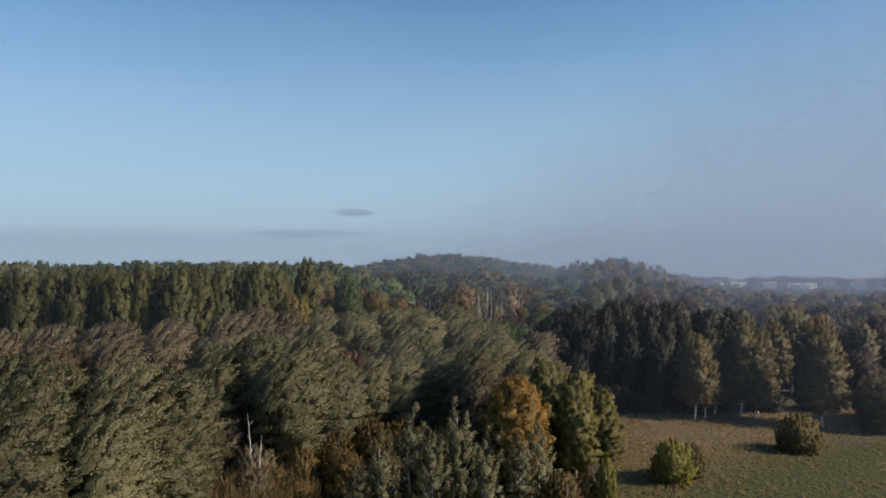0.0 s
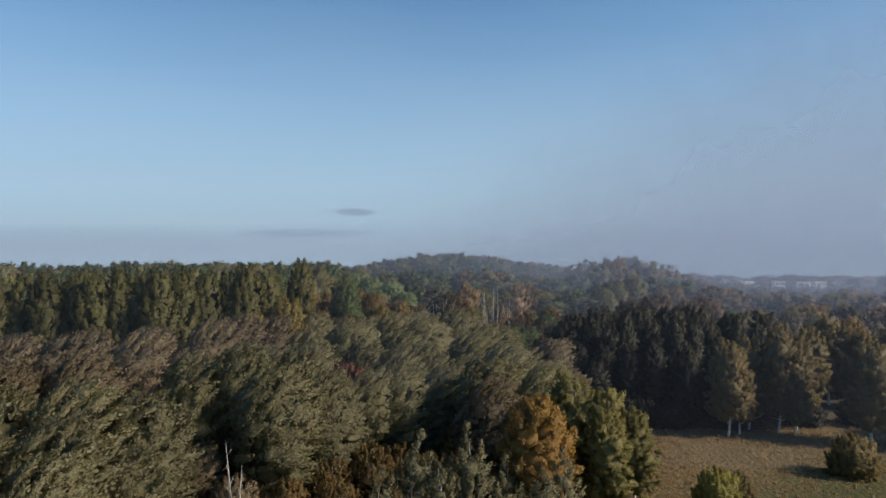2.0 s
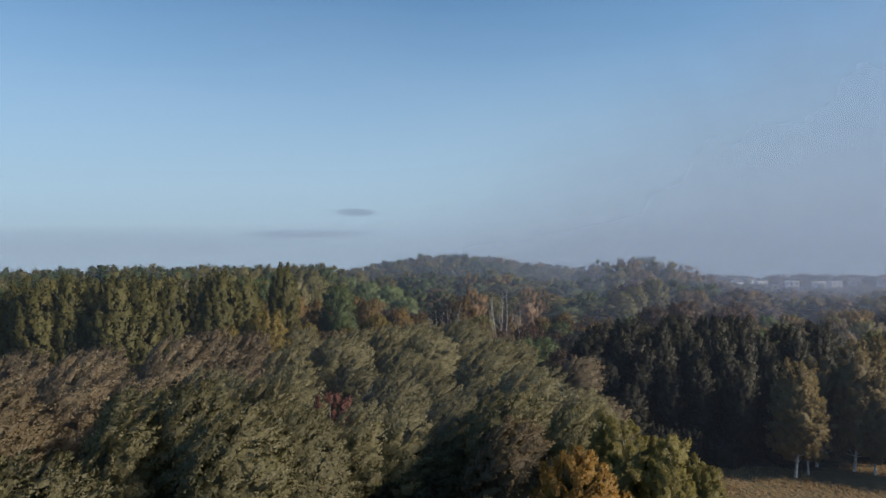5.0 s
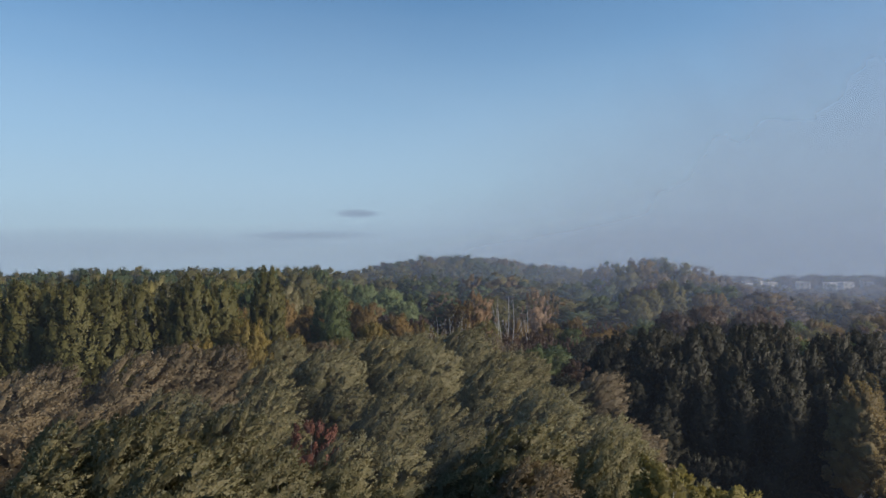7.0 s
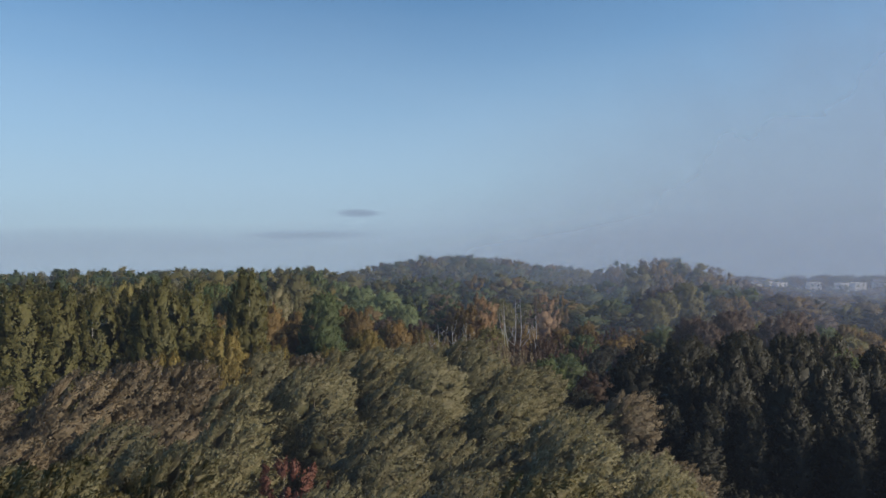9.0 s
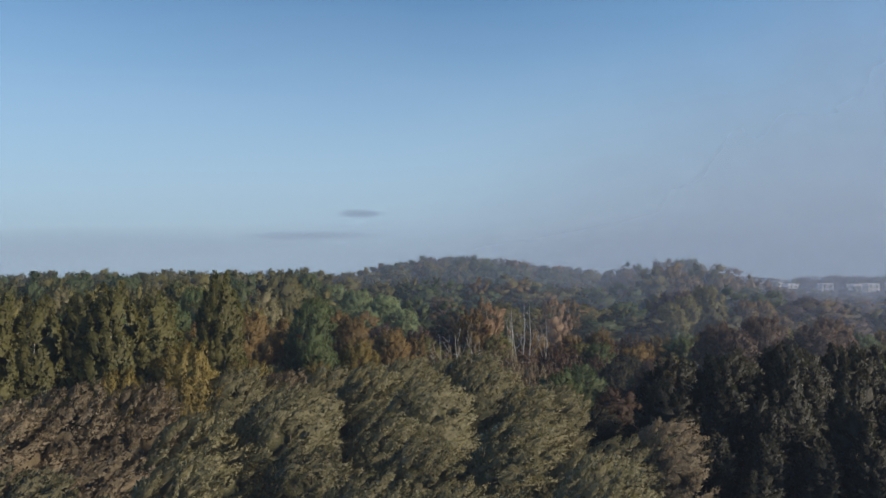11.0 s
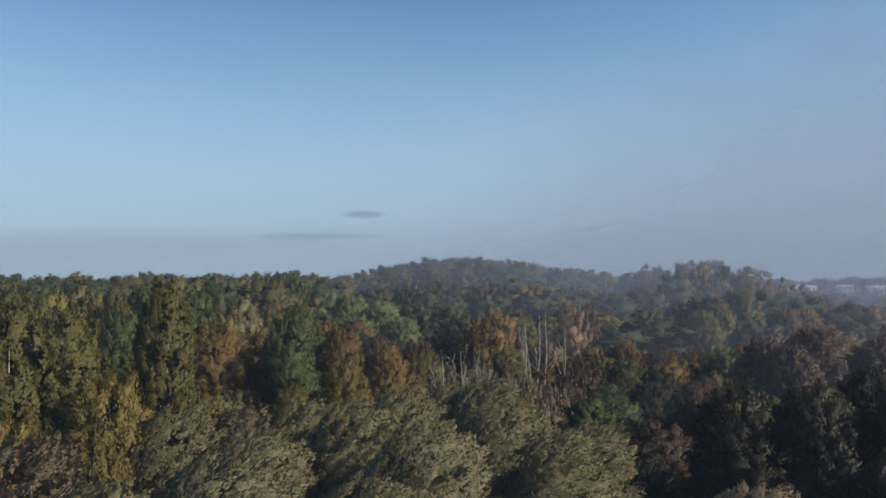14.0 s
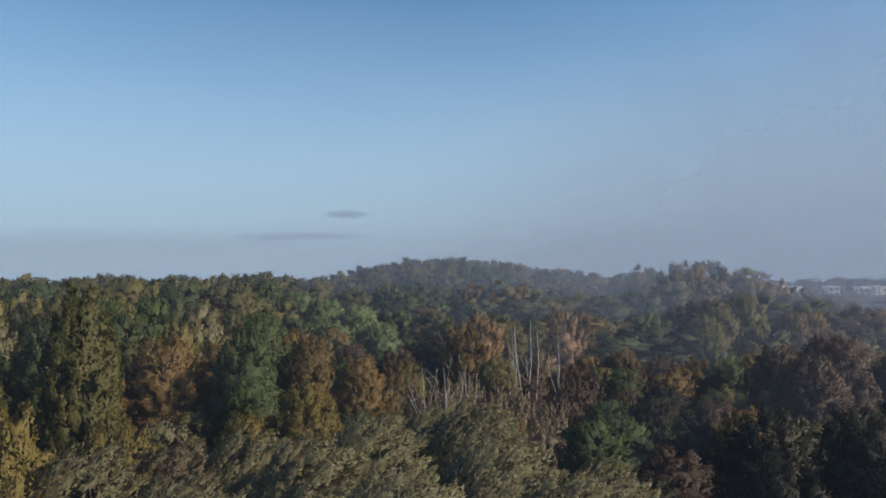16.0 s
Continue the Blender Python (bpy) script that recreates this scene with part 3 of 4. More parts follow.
grow("birch", 17, 87, 12.6, 3, "olive")
grow("birch", 21, 90, 11.8, 3, "olive")
grow("birch", 22.5, 97, 10, 2.6, "olive")
grow("white_poplar", 12, 99, 14.6, 3.81, "grey")
grow("white_poplar", 19, 100, 11, 3.36, "grey")
grow("bush", 19, 79, 5.6, 1.3, "lime")
grow("bush", 13.5, 77, 4.8, 2.2, "rust")
grow("bush", 16.5, 80, 3.6, 1.8, "rust")

# brown undergrowth in the gap
grow("thicket", -12, 84, 5.2, 2.6, "rust")
grow("thicket", -9, 90, 6.2, 3, "rust")
grow("thicket", -14, 91, 5.4, 2.6, "rust")
grow("thicket", -6, 86, 5.8, 2.6, "rust")
grow("thicket", -11, 78, 4.2, 2.6, "rust")
grow("thicket", -17, 80, 3.6, 2.6, "rust")
grow("thicket", -15, 74, 3.2, 2.6, "rust")
grow("thicket", -6, 95, 6, 3, "rust")
grow("thicket", -2, 90, 6.5, 3, "rust")
grow("thicket", -19, 76, 3, 2.6, "rust")
grow("thicket", 1, 95, 6.5, 3, "rust")
grow("thicket", 4, 88, 6, 2.4, "rust")
grow("bush", -10, 94, 6.4, 3, "rust")
grow("bush", -4, 91, 6, 2.8, "rust")
grow("bush", -13, 86, 4.6, 2.6, "rust")
grow("bush", -18, 86, 5, 2.4, "rust")
grow("bush", -8, 82, 4.4, 2.4, "rust")
grow("bush", -1, 86, 5.6, 2.6, "rust")
grow("bush", -16, 70, 3.4, 2.2, "rust")
grow("bush", -20, 81, 3.6, 2, "rust")
grow("bush", -22, 79, 4.4, 2.6, "brown")
grow("bush", -24, 86, 5.2, 3, "brown")
grow("bush", -12, 72, 2.8, 2.2, "brown")
grow("ragged", -15.4, 113.6, 13.4, 3.3, "red")
grow("bush", -13.4, 111.6, 11.2, 2.4, "red")

# birches along the meadow
grow("birch", 44.5, 120, 15.8, 3.5, "birch")
grow("birch", 54, 123, 17.4, 3.6, "birch")
grow("birch", 58, 125, 16.2, 3.5, "birch")
grow("birch", 65, 116, 16, 4.0, "birch")
grow("birch", 50, 125, 14.8, 3.4, "birch")
grow("birch", 47, 121.5, 13, 2.6, "birch")
grow("birch", 56, 121.5, 13.5, 2.6, "birch")
grow("birch", 75.5, 141, 15.5, 3, "birch")
grow("birch", 73, 142, 17, 3.8, "birch")
grow("birch", 68, 139, 15.4, 3.6, "birch")
grow("birch", 78, 139, 15, 4, "birch")
grow("round", 73, 113, 9, 4.4, "birch")
grow("round", 80, 118, 9.5, 5, "birch")
grow("bush", 29.6, 87.5, 5.4, 2.7, "lime")
grow("bush", 32.5, 89.5, 4.6, 2.0, "birch")
grow("bush", 53, 101, 5.4, 3.2, "birch")

# dark stand behind the meadow, its shade put into the leaf colour
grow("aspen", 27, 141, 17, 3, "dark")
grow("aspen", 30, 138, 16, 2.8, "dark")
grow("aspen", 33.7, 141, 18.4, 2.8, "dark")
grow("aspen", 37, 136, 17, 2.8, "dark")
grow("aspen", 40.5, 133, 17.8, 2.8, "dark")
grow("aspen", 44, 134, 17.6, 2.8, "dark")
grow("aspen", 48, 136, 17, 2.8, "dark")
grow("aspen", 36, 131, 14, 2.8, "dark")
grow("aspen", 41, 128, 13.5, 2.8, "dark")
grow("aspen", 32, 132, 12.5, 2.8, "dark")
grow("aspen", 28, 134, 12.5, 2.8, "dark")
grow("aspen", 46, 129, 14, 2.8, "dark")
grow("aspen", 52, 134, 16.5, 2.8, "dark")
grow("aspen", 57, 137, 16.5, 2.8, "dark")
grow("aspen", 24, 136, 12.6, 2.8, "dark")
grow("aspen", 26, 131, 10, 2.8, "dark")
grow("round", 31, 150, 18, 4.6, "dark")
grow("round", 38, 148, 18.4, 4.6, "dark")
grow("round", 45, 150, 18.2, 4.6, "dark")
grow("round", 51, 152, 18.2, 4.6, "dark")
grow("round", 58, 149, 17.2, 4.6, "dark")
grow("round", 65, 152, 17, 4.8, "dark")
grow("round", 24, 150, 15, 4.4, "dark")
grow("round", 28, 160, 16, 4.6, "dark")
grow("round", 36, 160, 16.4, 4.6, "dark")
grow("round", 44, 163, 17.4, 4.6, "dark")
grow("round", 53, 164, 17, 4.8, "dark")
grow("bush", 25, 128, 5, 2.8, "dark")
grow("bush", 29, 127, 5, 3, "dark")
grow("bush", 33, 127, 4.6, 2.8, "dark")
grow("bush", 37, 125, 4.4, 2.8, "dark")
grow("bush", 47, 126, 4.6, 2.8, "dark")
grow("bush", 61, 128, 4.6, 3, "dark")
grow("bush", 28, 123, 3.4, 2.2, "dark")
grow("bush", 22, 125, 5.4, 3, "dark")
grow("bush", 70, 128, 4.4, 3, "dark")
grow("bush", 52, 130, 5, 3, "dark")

# columnar poplars behind the brown row
grow("lombardy", -36.5, 148, 25.6, 3.5, "poplar")
grow("lombardy", -39.5, 145, 26.8, 3.5, "poplar")
grow("lombardy", -43, 146, 26, 3.5, "poplar")
grow("lombardy", -47, 143, 25.6, 3.5, "poplar")
grow("lombardy", -50.5, 141, 26.6, 3.6, "poplar")
grow("lombardy", -54, 139, 26.8, 3.5, "poplar")
grow("lombardy", -58, 141, 26, 3.5, "poplar")
grow("lombardy", -62, 140, 26.6, 3.5, "poplar")
grow("lombardy", -66, 138, 25.4, 3.5, "poplar")
grow("lombardy", -70, 140, 26, 3.5, "poplar")
grow("lombardy", -75, 138, 25.6, 3.5, "poplar")
grow("lombardy", -80, 139, 25.2, 3.5, "poplar")
grow("lombardy", -85, 137, 25.6, 3.5, "poplar")
grow("lombardy", -90, 138, 25, 3.5, "poplar")
grow("lombardy", -95, 137, 25, 3.5, "poplar")
grow("lombardy", -31.5, 157, 27.6, 3.1, "poplar")
grow("round", -32, 146, 20.6, 5.0, "yellow")
grow("round", -27, 153, 17.6, 4.4, "yellow")
grow("round", -37, 141, 18.5, 3.4, "yellow")
grow("round", -15.7, 171, 16.8, 4.4, "yellow")
grow("round", -21, 168, 14.5, 3.4, "yellow")
grow("ragged", -30, 140, 17.5, 3, "yellow")

# mixed autumn wood beyond
grow("round", -12.5, 193, 16.2, 4.2, "rust")
grow("round", -21, 203, 17.6, 4.6, "rust")
grow("round", -26, 213, 18, 4.6, "rust")
grow("round", -37, 188, 20, 5, "rust")
grow("round", -31, 192, 18.6, 4.4, "rust")
grow("ragged", -8, 196, 14.8, 3.6, "rust")
grow("ragged", -43, 180, 19.6, 4.4, "rust")
grow("ragged", -41, 196, 19, 4, "rust")
grow("round", -26, 186, 20.8, 4.6, "deep")
grow("round", -24, 180, 16, 4, "deep")
grow("round", -45, 195, 22.5, 5, "deep")
grow("round", -52, 190, 22, 5, "deep")
grow("round", -29, 205, 21.5, 5, "deep")
grow("round", -46.5, 262, 25.4, 6, "deep")
grow("round", -41, 258, 24.6, 5, "deep")
grow("round", -53, 206, 24, 5, "deep")
grow("round", -27, 254, 20, 6, "light")
grow("round", -19, 250, 18.6, 5.6, "light")
grow("round", -13.5, 243, 15.5, 5, "light")
grow("round", -34, 258, 21.5, 6, "light")
grow("round", -24, 242, 16.5, 5, "light")
grow("round", -46, 224, 20.6, 3, "red")
grow("ragged", 6, 222, 19.2, 5.0, "peach")
grow("ragged", 3, 218, 16.5, 4, "rust")
grow("ragged", 23, 232, 18.8, 3.8, "peach")
grow("ragged", 27, 236, 18.6, 3.4, "rust")
grow("ragged", 46, 222, 10.4, 4, "rust")
grow("ragged", 41, 219, 9.6, 3.6, "rust")
grow("ragged", 37, 190, 8.4, 4.4, "rust")
grow("ragged", 43, 193, 8, 4, "rust")
grow("round", 72, 239, 17.4, 3.8, "rust")
grow("round", 78, 243, 17, 4, "rust")
grow("round", 65, 247, 20.6, 5.4, "green")
grow("round", 58, 243, 18, 5, "green")
grow("round", 52, 236, 16.6, 4.8, "green")
grow("round", 8, 213, 12.4, 4.2, "green")
grow("round", 12, 232, 16, 4.6, "green")
grow("thicket", 19.5, 208, 9.6, 4, "mauve")
grow("thicket", 23, 213, 9.4, 4, "mauve")
grow("thicket", 16, 203, 8.6, 3.4, "mauve")
grow("thicket", 27, 205, 9, 3.6, "mauve")
grow("thicket", 21, 221, 9, 4, "mauve")
grow("thicket", 40, 226, 10.4, 4.4, "mauve")
grow("thicket", 45, 231, 10, 4, "mauve")
grow("thicket", 34, 222, 9.6, 4, "mauve")
grow("thicket", -4, 188, 12.6, 3.4, "brown")
grow("thicket", 1, 186, 12.4, 3.4, "brown")
grow("thicket", 5, 190, 12, 3.4, "brown")
grow("thicket", 9, 193, 11.4, 3.4, "brown")
grow("thicket", -1, 194, 12.6, 3.4, "brown")
grow("thicket", 12, 187, 10.6, 3.4, "brown")
grow("thicket", 3, 200, 12, 3.6, "brown")
grow("thicket", 8, 203, 11, 3.4, "brown")
grow("round", 23, 198, 8.6, 3.6, "deep")
# three trees shaded by the darkened leaf colour
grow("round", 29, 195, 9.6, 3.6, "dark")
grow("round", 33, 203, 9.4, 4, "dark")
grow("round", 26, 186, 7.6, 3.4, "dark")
grow("round", 19, 190, 7.4, 3, "deep")
grow("round", 48.5, 191, 16, 4.8, "mauve")
grow("round", 55, 195, 17, 5, "mauve")
grow("round", 60, 202, 16.6, 5, "mauve")
grow("round", 52, 206, 15, 4.6, "mauve")
grow("round", 66, 196, 16, 5, "mauve")
grow("round", 63, 212, 15.6, 5, "mauve")
grow("round", 74, 205, 16, 5, "mauve")


def canopy(x, y):
    """Height of the treetops where no single tree is told apart."""
    left = 16 + 9.4 * smooth(y, 120, 235) - 7.0 * smooth(y, 265, 400)
    centre = 14.0 - 3.0 * smooth(y, 172, 190) + 5.5 * smooth(y, 205, 245) + 11.5 * smooth(y, 245, 340) * math.exp(-((x - 2) / 58) ** 2) - 3.0 * smooth(y, 360, 460)
    right = 15.5 - 3.0 * smooth(y, 165, 185) + 2.0 * smooth(y, 235, 260) + 12.6 * math.exp(-((x - 75) / 37) ** 2 - ((y - 300) / 44) ** 2) + 4.5 * math.exp(-((x - 120) / 22) ** 2 - ((y - 360) / 40) ** 2)
    far_right = 14.0 - 8.5 * smooth(y, 250, 430)
    a, b, c = smooth(x, -46, -28), smooth(x, 14 + 0.36 * max(0, y - 240), 40 + 0.36 * max(0, y - 240)), smooth(x, 88, 120) * (1 - math.exp(-((x - 120) / 26) ** 2 - ((y - 360) / 44) ** 2))
    v = left + (centre - left) * a
    v = v + (right - v) * b
    return v + (far_right - v) * c


def fill(y0, y1, step, kind, leaves, jitter=0.32, r=4.8):
    y, row = y0, 0
    while y < y1:
        half = 0.70 * y + 16
        x = -half + (row % 2) * step * 0.5
        while x < half + 30:
            px, py = x + random.uniform(-1, 1) * step * jitter, y + random.uniform(-1, 1) * step * jitter
            x += step
            if meadow_edge(px, py) > -2.5 or (py < 100 and -26 < px < 26) or (px > 86 and py < 150 + 0.15 * px):
                continue
            if any((px - a) ** 2 + (py - b) ** 2 < (0.85 * q + 1.2) ** 2 for a, b, q in PLANTED):
                continue
            top = canopy(px, py) + random.uniform(-1.6, 0.8)
            if top - ground_z(px, py) < 4:
                continue
            if kind == "far":
                FAR.append((px, py, top, r * random.uniform(0.66, 1.3), random.choice(leaves(px, py))))
                continue
            # trees between the tall ones stay lower than their crowns
            grow(kind, px, py, top - (5.5 if py < 172 else 1.5), r * random.uniform(0.7, 0.95), random.choice(leaves(px, py)))
        y += step * 0.87
        row += 1


def near_mix(x, y):
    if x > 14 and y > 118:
        # mostly the darkened leaves, which paint this side as shaded
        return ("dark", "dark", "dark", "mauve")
    return ("grey", "grey", "brown") if y < 130 else ("grey", "grey", "brown") if y < 165 else ("rust", "brown", "green", "mauve")


def far_mix(x, y):
    if x < -30:
        return ("green", "olive", "deep", "grey", "green", "olive") if y < 245 else ("green", "deep", "olive", "green")
    if x > 60:
        return ("mauve", "rust", "dark", "green", "brown") if x > 85 else ("green", "green", "deep", "rust", "mauve")
    return ("deep", "green", "deep", "green", "rust") if y > 250 else ("green", "rust", "mauve", "deep")


FAR = []
fill(60, 172, 10.0, "plume_mid", near_mix, r=4.4)
fill(174, 236, 9.0, "round_low", far_mix, r=5.0)
fill(238, 330, 10.8, "far", far_mix, r=6.8)
fill(334, 440, 16.0, "far", far_mix, r=9.0)
for k in range(200):
    # the last low trees behind the houses
    px, py = random.uniform(170, 600), random.uniform(596, 634)
    FAR.append((px, py, ground_z(px, py) + random.uniform(7.5, 10.5), 5.5, random.choice(("dark", "mauve", "deep"))))
for k in range(150):
    # garden trees between the houses
    px, py = random.uniform(165, 430), random.uniform(440, 562)
    FAR.append((px, py, ground_z(px, py) + random.uniform(3.6, 6.2), 3.6, random.choice(("dark", "mauve", "deep", "rust"))))


def far_wood():
    """The wood past counting: one mesh of many small crowns on their trunks."""
    names = sorted({q[4] for q in FAR})
    models = [KINDS["far"][4]() for _ in range(3)]
    verts, faces, index, normals, o = [], [], [], [], 0
    for px, py, top, r, leaf in FAR:
        tv, tf, cv, cf, cn = models[random.randrange(3)]
        tv = np.array(tv)
        tn = unit(tv * np.array((1, 1, 0)))
        z, a = ground_z(px, py), random.uniform(0, 6.283)
        turn = np.array(((math.cos(a), -math.sin(a), 0), (math.sin(a), math.cos(a), 0), (0, 0, 1)))
        for v, f, q, m in ((tv, tf, tn, [len(names)] * len(tf)), (cv, cf, cn, [names.index(leaf)] * len(cf))):
            verts += ((v @ turn.T) * np.array((r / 5.0, r / 5.0, (top - z) / 16.0)) + np.array((px, py, z))).tolist()
            normals += (q @ turn.T).tolist()
            faces += [tuple(i + o for i in p) for p in f]
            index += m
            o += len(v)
    me = arrays_mesh("far_wood", verts, faces, [LEAF[k] for k in names] + [BARK], index)
    me.polygons.foreach_set("use_smooth", [True] * len(faces))
    me.normals_split_custom_set_from_vertices(normals)
    tagged(new("far_wood", me), "distant mixed autumn wood of green and brown crowns on a low hill", "wood", kind="stuff")


far_wood()

# ---- dead and bare trees ----


def bare_tree(h, r0, forks, spread, bark, tip=0.7):
    pieces = [tube([(0, 0, -0.3), (0.02 * h, 0, h * 0.3), (0.0, 0.02 * h, h * 0.6), (-0.02 * h, 0, h)], [r0 * 1.2, r0, r0 * 0.7, r0 * 0.15], 6)]
    for i in range(forks):
        s = 0.3 + 0.6 * (i + rng.random()) / forks
        a, reach = rng.random() * 6.283, spread * (1.15 - s) * h
        p = np.array((0, 0, s * h))
        e = p + np.array((math.cos(a) * reach, math.sin(a) * reach, reach * (0.9 + rng.random())))
        m = p * 0.45 + e * 0.55 + np.array((math.cos(a), math.sin(a), -0.6)) * reach * 0.12
        pieces.append(tube([p, m, e], [r0 * 0.5 * (1.2 - s), r0 * 0.3 * (1.2 - s), 0.02], 5))
        for k in range(3):
            q = m + (e - m) * (0.2 + 0.3 * k)
            d = rng.normal(0, 0.3, 3) * reach + np.array((0, 0, 0.35 * reach))
            pieces.append(tube([q, q + d * tip], [r0 * 0.16, 0.012], 4))
    return arrays_mesh("bare_trunk", *joined(pieces), [bark])


DEAD = plain("weathered_dead_wood", (0.52, 0.49, 0.44), (0.36, 0.33, 0.29), 1.2)


def dead_tree(x, y, top, base, r0, forks, spread, label):
    root = new("dead_tree", bare_tree(top - base, r0, forks, spread, DEAD))
    root.matrix_world = pose(x, y, base, random.uniform(-4, 4), random.uniform(-4, 4), random.uniform(0, 360))
    return tagged(root, label, "dead tree", "dead trees")


for x, y, top, r0, forks, spread in ((11, 212, 18.2, 0.14, 7, 0.26), (13.5, 212, 18.9, 0.13, 6, 0.22), (14.6, 213, 19.0, 0.12, 6, 0.2), (12.2, 210, 16.8, 0.10, 5, 0.3), (18.5, 214, 16.6, 0.12, 6, 0.26)):
    dead_tree(x, y, top, ground_z(x, y), r0, forks, spread, "bare bleached dead tree standing among autumn trees")
for x, y, top, r0, forks, spread in ((0.5, 180, 16.8, 0.14, 8, 0.4), (-2.5, 181, 15.8, 0.11, 7, 0.36), (2.8, 183, 15.4, 0.10, 6, 0.4), (-25, 188, 15.6, 0.13, 7, 0.26)):
    dead_tree(x, y, top, ground_z(x, y), r0, forks, spread, "forked bare grey dead tree above the undergrowth")
dead_tree(-23.6, 83.5, 9.8, ground_z(-23.6, 83.5), 0.14, 4, 0.12, "broken bleached dead trunk beside straw-coloured grass")
dead_tree(-22.4, 83, 7.2, ground_z(-22.4, 83), 0.11, 3, 0.14, "leaning bleached dead stem beside straw-coloured grass")
dead_tree(-13.7, 99.5, 9.4, ground_z(-13.7, 99.5), 0.17, 2, 0.06, "leaning pale dead stem among green trees")

# ---- tall grass ----


def grass(name, n, place, blade, leaf, label, tufts=14):
    verts, faces = [], []
    made = 0
    while made < n:
        p = place()
        if p is None:
            continue
        made += 1
        x, y, s = p
        z = ground_z(x, y)
        for _ in range(tufts):
            a, h = random.uniform(0, 6.283), blade * s * random.uniform(0.6, 1.2)
            dx, dy = math.cos(a), math.sin(a)
            bx, by = x + random.gauss(0, 0.22), y + random.gauss(0, 0.22)
            w, o = 0.05 * s + 0.02, len(verts)
            verts += [(bx - dy * w, by + dx * w, z), (bx + dy * w, by - dx * w, z), (bx + dx * h * 0.35, by + dy * h * 0.35, z + h)]
            faces.append((o, o + 1, o + 2))
    tagged(new(name, arrays_mesh(name, verts, faces, [LEAF[leaf]])), label, "grass", kind="stuff")


def in_gap():
    return random.gauss(-21.5, 2.6), random.gauss(81, 4.5), random.uniform(0.7, 1.3)


def meadow_rim():
    x, y = random.uniform(18, 120), random.uniform(66, 142)
    e = meadow_edge(x, y)
    lush = 1.0 if e < 9 else 0.30
    return (x, y, random.uniform(0.5, 1.1)) if 0 < e and random.random() < lush and noise.noise((x * 0.12, y * 0.12, 0)) > -0.15 else None


grass("reeds", 420, in_gap, 2.6, "straw", "tall straw-coloured dry grass beside dead trunks", 16)
grass("rough_grass", 3000, meadow_rim, 0.55, "straw", "dry straw-coloured rough grass on the meadow", 10)

# ---- houses far off ----
RENDER_WHITE = plain("white_wall_paint", (0.80, 0.79, 0.76), (0.72, 0.71, 0.68), 0.4, bump=0.05)
ROOF_GREY = plain("grey_roof_tiles", (0.10, 0.10, 0.11), (0.15, 0.145, 0.145), 0.5)
ROOF_RED = plain("red_roof_tiles", (0.20, 0.085, 0.055), (0.15, 0.07, 0.05), 0.5)
WINDOW = plain("dark_window_glass", (0.03, 0.035, 0.045), (0.05, 0.055, 0.06), 0.5, rough=0.1, bump=0.0, spec=0.6)


def box(bm, x0, y0, z0, x1, y1, z1):
    m = Matrix.Translation(((x0 + x1) / 2, (y0 + y1) / 2, (z0 + z1) / 2)) @ Matrix.Diagonal((x1 - x0, y1 - y0, z1 - z0, 1))
    bmesh.ops.create_cube(bm, size=1, matrix=m)


def part(name, bm, mat, parent, label=""):
    me = bpy.data.meshes.new(name)
    bm.to_mesh(me)
    bm.free()
    me.materials.append(mat)
    ob = new(name, me)
    ob.parent = parent
    if label:
        ob["label"] = label
    return ob


def house(x, y, w, d, storeys, turn, roof, flat=False):
    base = ground_z(x, y) - 0.3
    root = new("house")
    root.matrix_world = pose(x, y, base, 0, 0, turn)
    h = 2.9 * storeys + 0.4
    bm = bmesh.new()
    box(bm, -w / 2, -d / 2, 0, w / 2, d / 2, h)
    if not flat:
        # gables under the ridge
        for sx in (-w / 2, w / 2 - 0.3):
            v = [bm.verts.new(p) for p in ((sx, -d / 2, h), (sx, d / 2, h), (sx, 0, h + d * 0.36), (sx + 0.3, -d / 2, h), (sx + 0.3, d / 2, h), (sx + 0.3, 0, h + d * 0.36))]
            for f in ((0, 2, 1), (3, 4, 5), (0, 3, 5, 2), (1, 2, 5, 4)):
                bm.faces.new([v[i] for i in f])
    part("wall", bm, RENDER_WHITE, root)
    bm = bmesh.new()
    if flat:
        box(bm, -w / 2 - 0.3, -d / 2 - 0.3, h, w / 2 + 0.3, d / 2 + 0.3, h + 0.45)
    else:
        for s in (-1, 1):
            slope = math.atan2(d * 0.36, d / 2)
            ln = math.hypot(d * 0.36, d / 2) + 0.5
            m = Matrix.Translation((0, s * d / 4, h + d * 0.18 + 0.12)) @ Matrix.Rotation(-s * slope, 4, "X") @ Matrix.Diagonal((w + 0.8, ln, 0.2, 1))
            bmesh.ops.create_cube(bm, size=1, matrix=m)
    part("roof", bm, roof, root)
    for k in range(storeys):
        n = max(2, int(w / 3.2))
        for i in range(n):
            cx = -w / 2 + w * (i + 0.5) / n
            bm = bmesh.new()
            box(bm, cx - 0.6, -d / 2 - 0.03, 0.95 + 2.9 * k, cx + 0.6, -d / 2 + 0.05, 2.25 + 2.9 * k)
            part("window", bm, WINDOW, root)
    tagged(root, f"white {'flat-roofed block' if flat else 'gabled house'} with {'a pale flat roof' if flat else ('a red tiled roof' if roof == ROOF_RED else 'a grey tiled roof')}, far beyond the trees", "house", "houses beyond the wood")


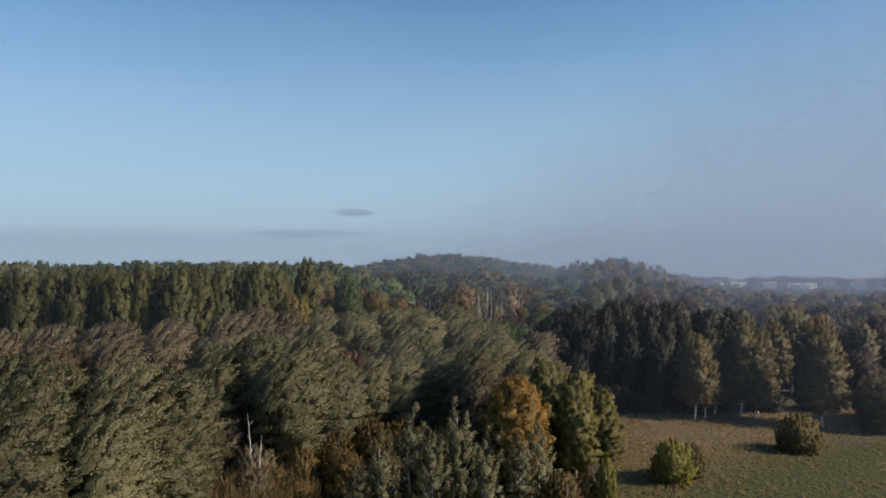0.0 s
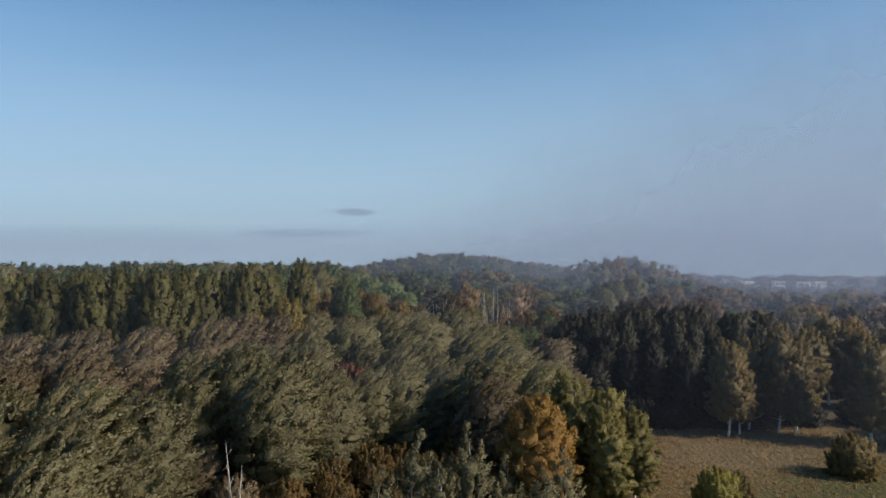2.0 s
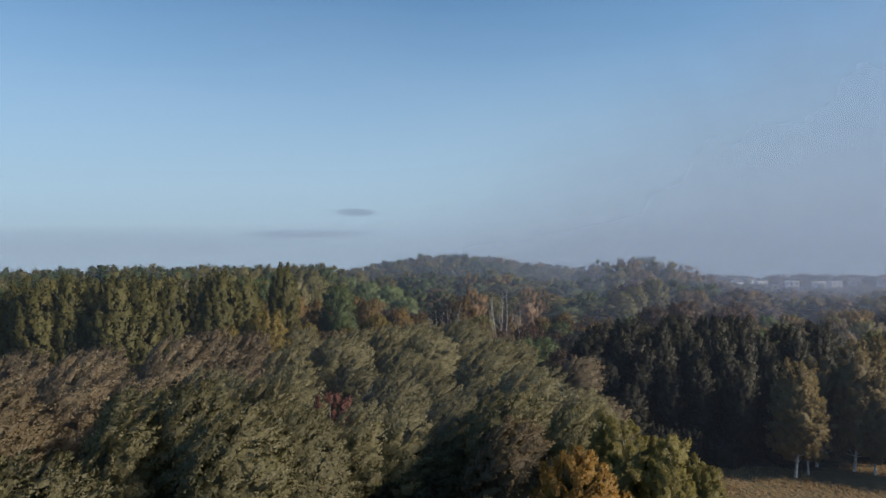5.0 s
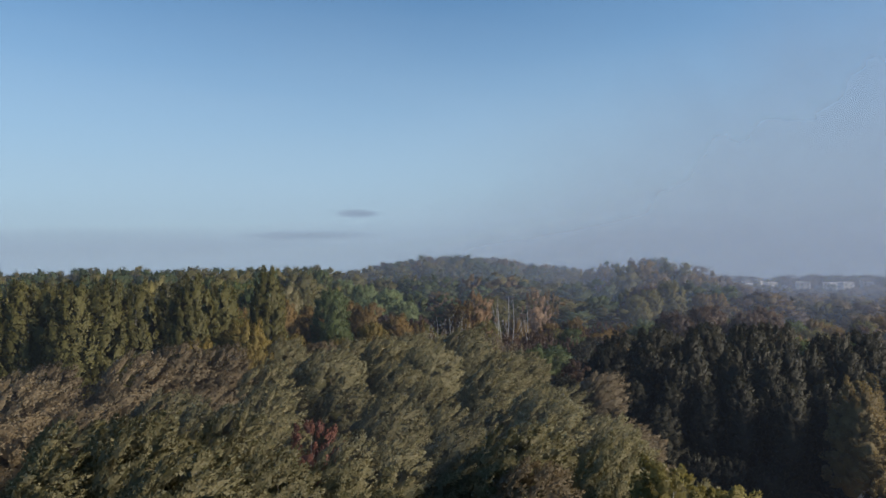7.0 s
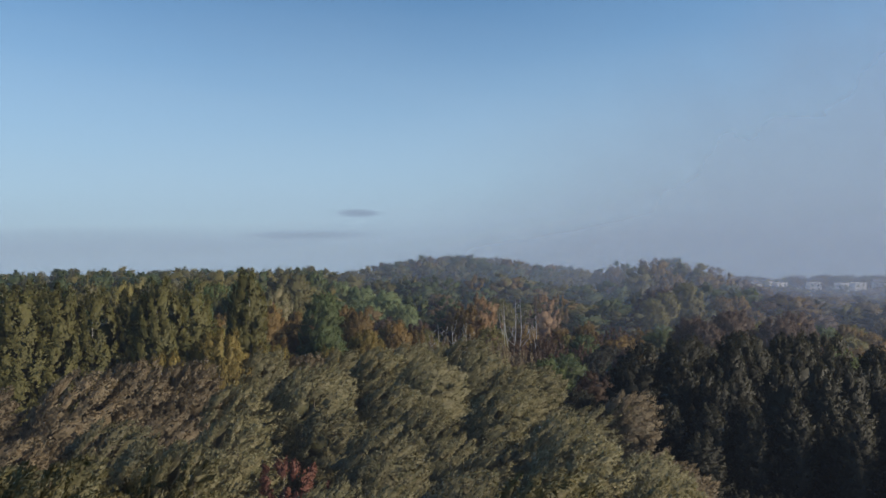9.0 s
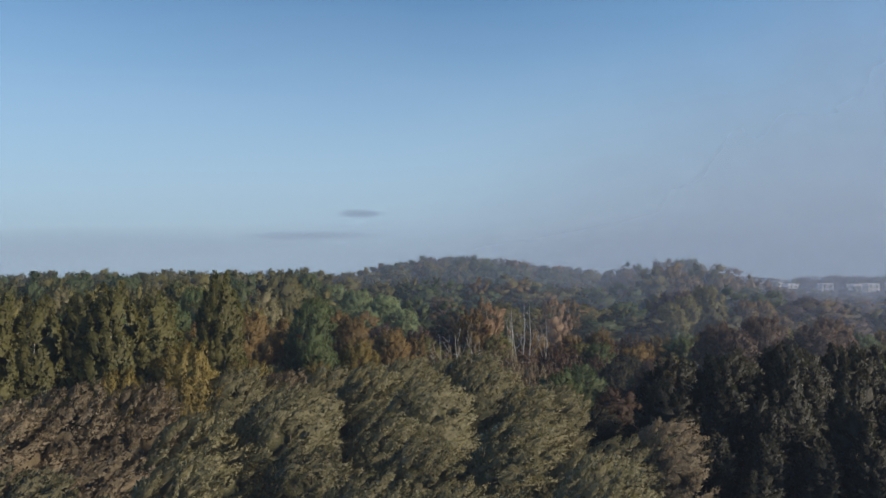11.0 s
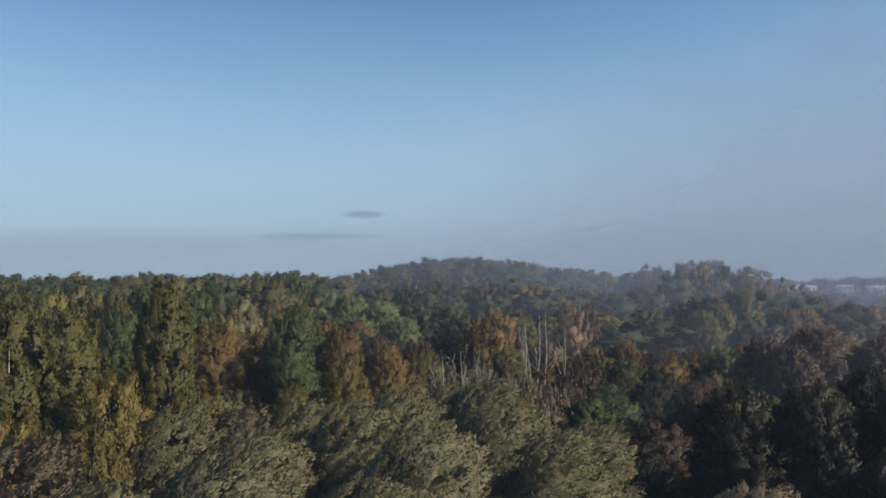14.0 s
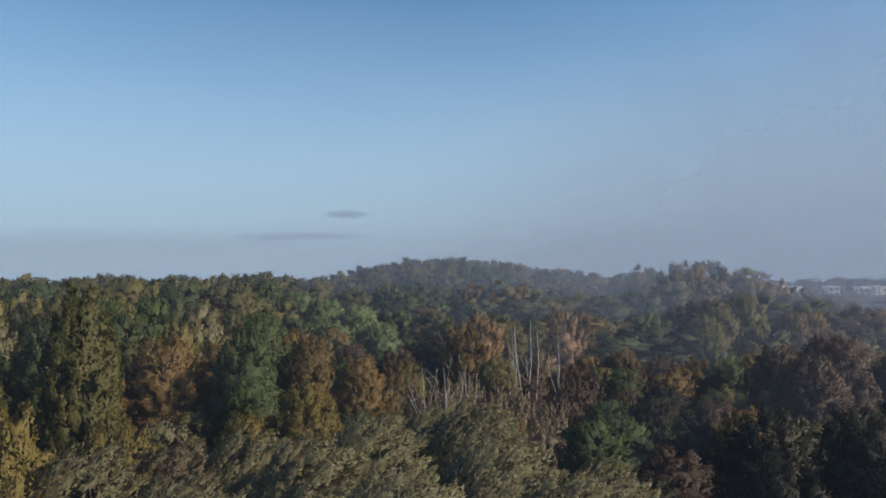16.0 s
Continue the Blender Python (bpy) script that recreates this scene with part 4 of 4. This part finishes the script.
house(232, 574, 7, 7, 2, 25, ROOF_GREY)
house(252, 576, 8, 7, 2, 8, RENDER_WHITE, True)
house(275.5, 572, 8.5, 7, 2, -4, RENDER_WHITE, True)
house(293, 566, 7, 7, 2, 12, RENDER_WHITE, True)
house(311, 576, 9, 8, 2, 4, RENDER_WHITE, True)
house(211, 470, 7, 7, 2, 74, ROOF_GREY)
house(333, 585, 8, 7, 2, -15, ROOF_GREY)
house(346, 562, 8, 8, 2, 60, ROOF_GREY)
house(361, 590, 9, 8, 2, 20, ROOF_RED)
house(322, 500, 7, 7, 2, 68, ROOF_GREY)
house(334, 493, 8, 7, 1, 5, RENDER_WHITE, True)
house(262, 620, 7, 7, 2, 40, ROOF_GREY)

# ---- drifting morning fog: thin veils of mist, thicker on one side ----


def mist(name, strength, edge, soft_edge, top, soft_top, seed, low=0.0, rise=1.6, most=0.46):
    m, n, l = material(name)
    g = n.new("ShaderNodeTexCoord")
    s = n.new("ShaderNodeSeparateXYZ")
    l.new(g.outputs["Object"], s.inputs[0])
    t = n.new("ShaderNodeTexNoise")
    t.inputs["Scale"].default_value, t.inputs["Detail"].default_value = 0.012, 4.0
    mp = n.new("ShaderNodeMapping")
    mp.inputs["Location"].default_value = (seed * 37.0, seed * 11.0, 0)
    l.new(g.outputs["Object"], mp.inputs[0])
    l.new(mp.outputs[0], t.inputs["Vector"])

    def math_node(op, a, b, c=None):
        q = n.new("ShaderNodeMath")
        q.operation = op
        for i, v in enumerate((a, b, c)):
            if v is None:
                continue
            if isinstance(v, (int, float)):
                q.inputs[i].default_value = v
            else:
                l.new(v, q.inputs[i])
        return q.outputs[0]

    def ease(v, a, b):
        q = n.new("ShaderNodeMapRange")
        q.interpolation_type = "SMOOTHSTEP"
        q.inputs[1].default_value, q.inputs[2].default_value = a, b
        l.new(v, q.inputs[0])
        return q.outputs[0]

    puff = math_node("SUBTRACT", t.outputs[0], 0.5)
    x = math_node("MULTIPLY_ADD", puff, soft_edge * 0.9, s.outputs[0])
    # the bank climbs towards its thick side
    climb = math_node("MULTIPLY_ADD", ease(x, edge, edge + soft_edge * 2.5), top * rise, top)
    z = math_node("MULTIPLY_ADD", puff, soft_top * 1.2, s.outputs[1])
    under = math_node("SUBTRACT", climb, z)
    bank = math_node("MULTIPLY", ease(x, edge, edge + soft_edge), ease(under, 0.0, soft_top))
    base_layer = math_node("MULTIPLY", math_node("SUBTRACT", 1.0, ease(s.outputs[1], 25.0, 60.0)), low)
    alpha = math_node("MINIMUM", math_node("MAXIMUM", math_node("MULTIPLY_ADD", bank, strength, base_layer), 0.004), most)
    d = n.new("ShaderNodeBsdfDiffuse")
    d.inputs[0].default_value = (0.82, 0.85, 0.98, 1)
    tl = n.new("ShaderNodeBsdfTranslucent")
    tl.inputs[0].default_value = (0.82, 0.85, 0.98, 1)
    half = n.new("ShaderNodeMixShader")
    half.inputs[0].default_value = 0.5
    l.new(d.outputs[0], half.inputs[1])
    l.new(tl.outputs[0], half.inputs[2])
    clear = n.new("ShaderNodeBsdfTransparent")
    mix = n.new("ShaderNodeMixShader")
    l.new(alpha, mix.inputs[0])
    l.new(clear.outputs[0], mix.inputs[1])
    l.new(half.outputs[0], mix.inputs[2])
    o = n.new("ShaderNodeOutputMaterial")
    l.new(mix.outputs[0], o.inputs[0])
    return m


fog = tagged(new("fog_bank"), "thin grey morning fog drifting over the far wood", "fog", kind="structure")
for y, strength, edge, soft_edge, top, soft_top, seed, low in (
        (104, 0.015, 20, 40, 26, 24, 7, 0.026),
        (178, 0.06, 2, 60, 26, 30, 1, 0.014),
        (226, 0.11, -30, 90, 34, 50, 2, 0.03),
        (258, 0.13, -45, 100, 42, 60, 2.5, 0.05),
        (292, 0.16, -80, 120, 60, 70, 3, 0.085),
        (340, 0.13, -100, 160, 80, 90, 5, 0.10),
        (640, 0.40, -60, 300, 170, 240, 4, 0.24)):
    bm = bmesh.new()
    w, h = y * 1.1 + 150, y * 0.6 + 120
    v = [bm.verts.new(p) for p in ((-w, -15, 0), (w + 100, -15, 0), (w + 100, h, 0), (-w, h, 0))]
    bm.faces.new(v)
    veil = part("veil", bm, mist("mist", strength, edge, soft_edge, top, soft_top, seed, low), fog)
    veil.matrix_local = pose(0, y, 0, 90, 0, 0)
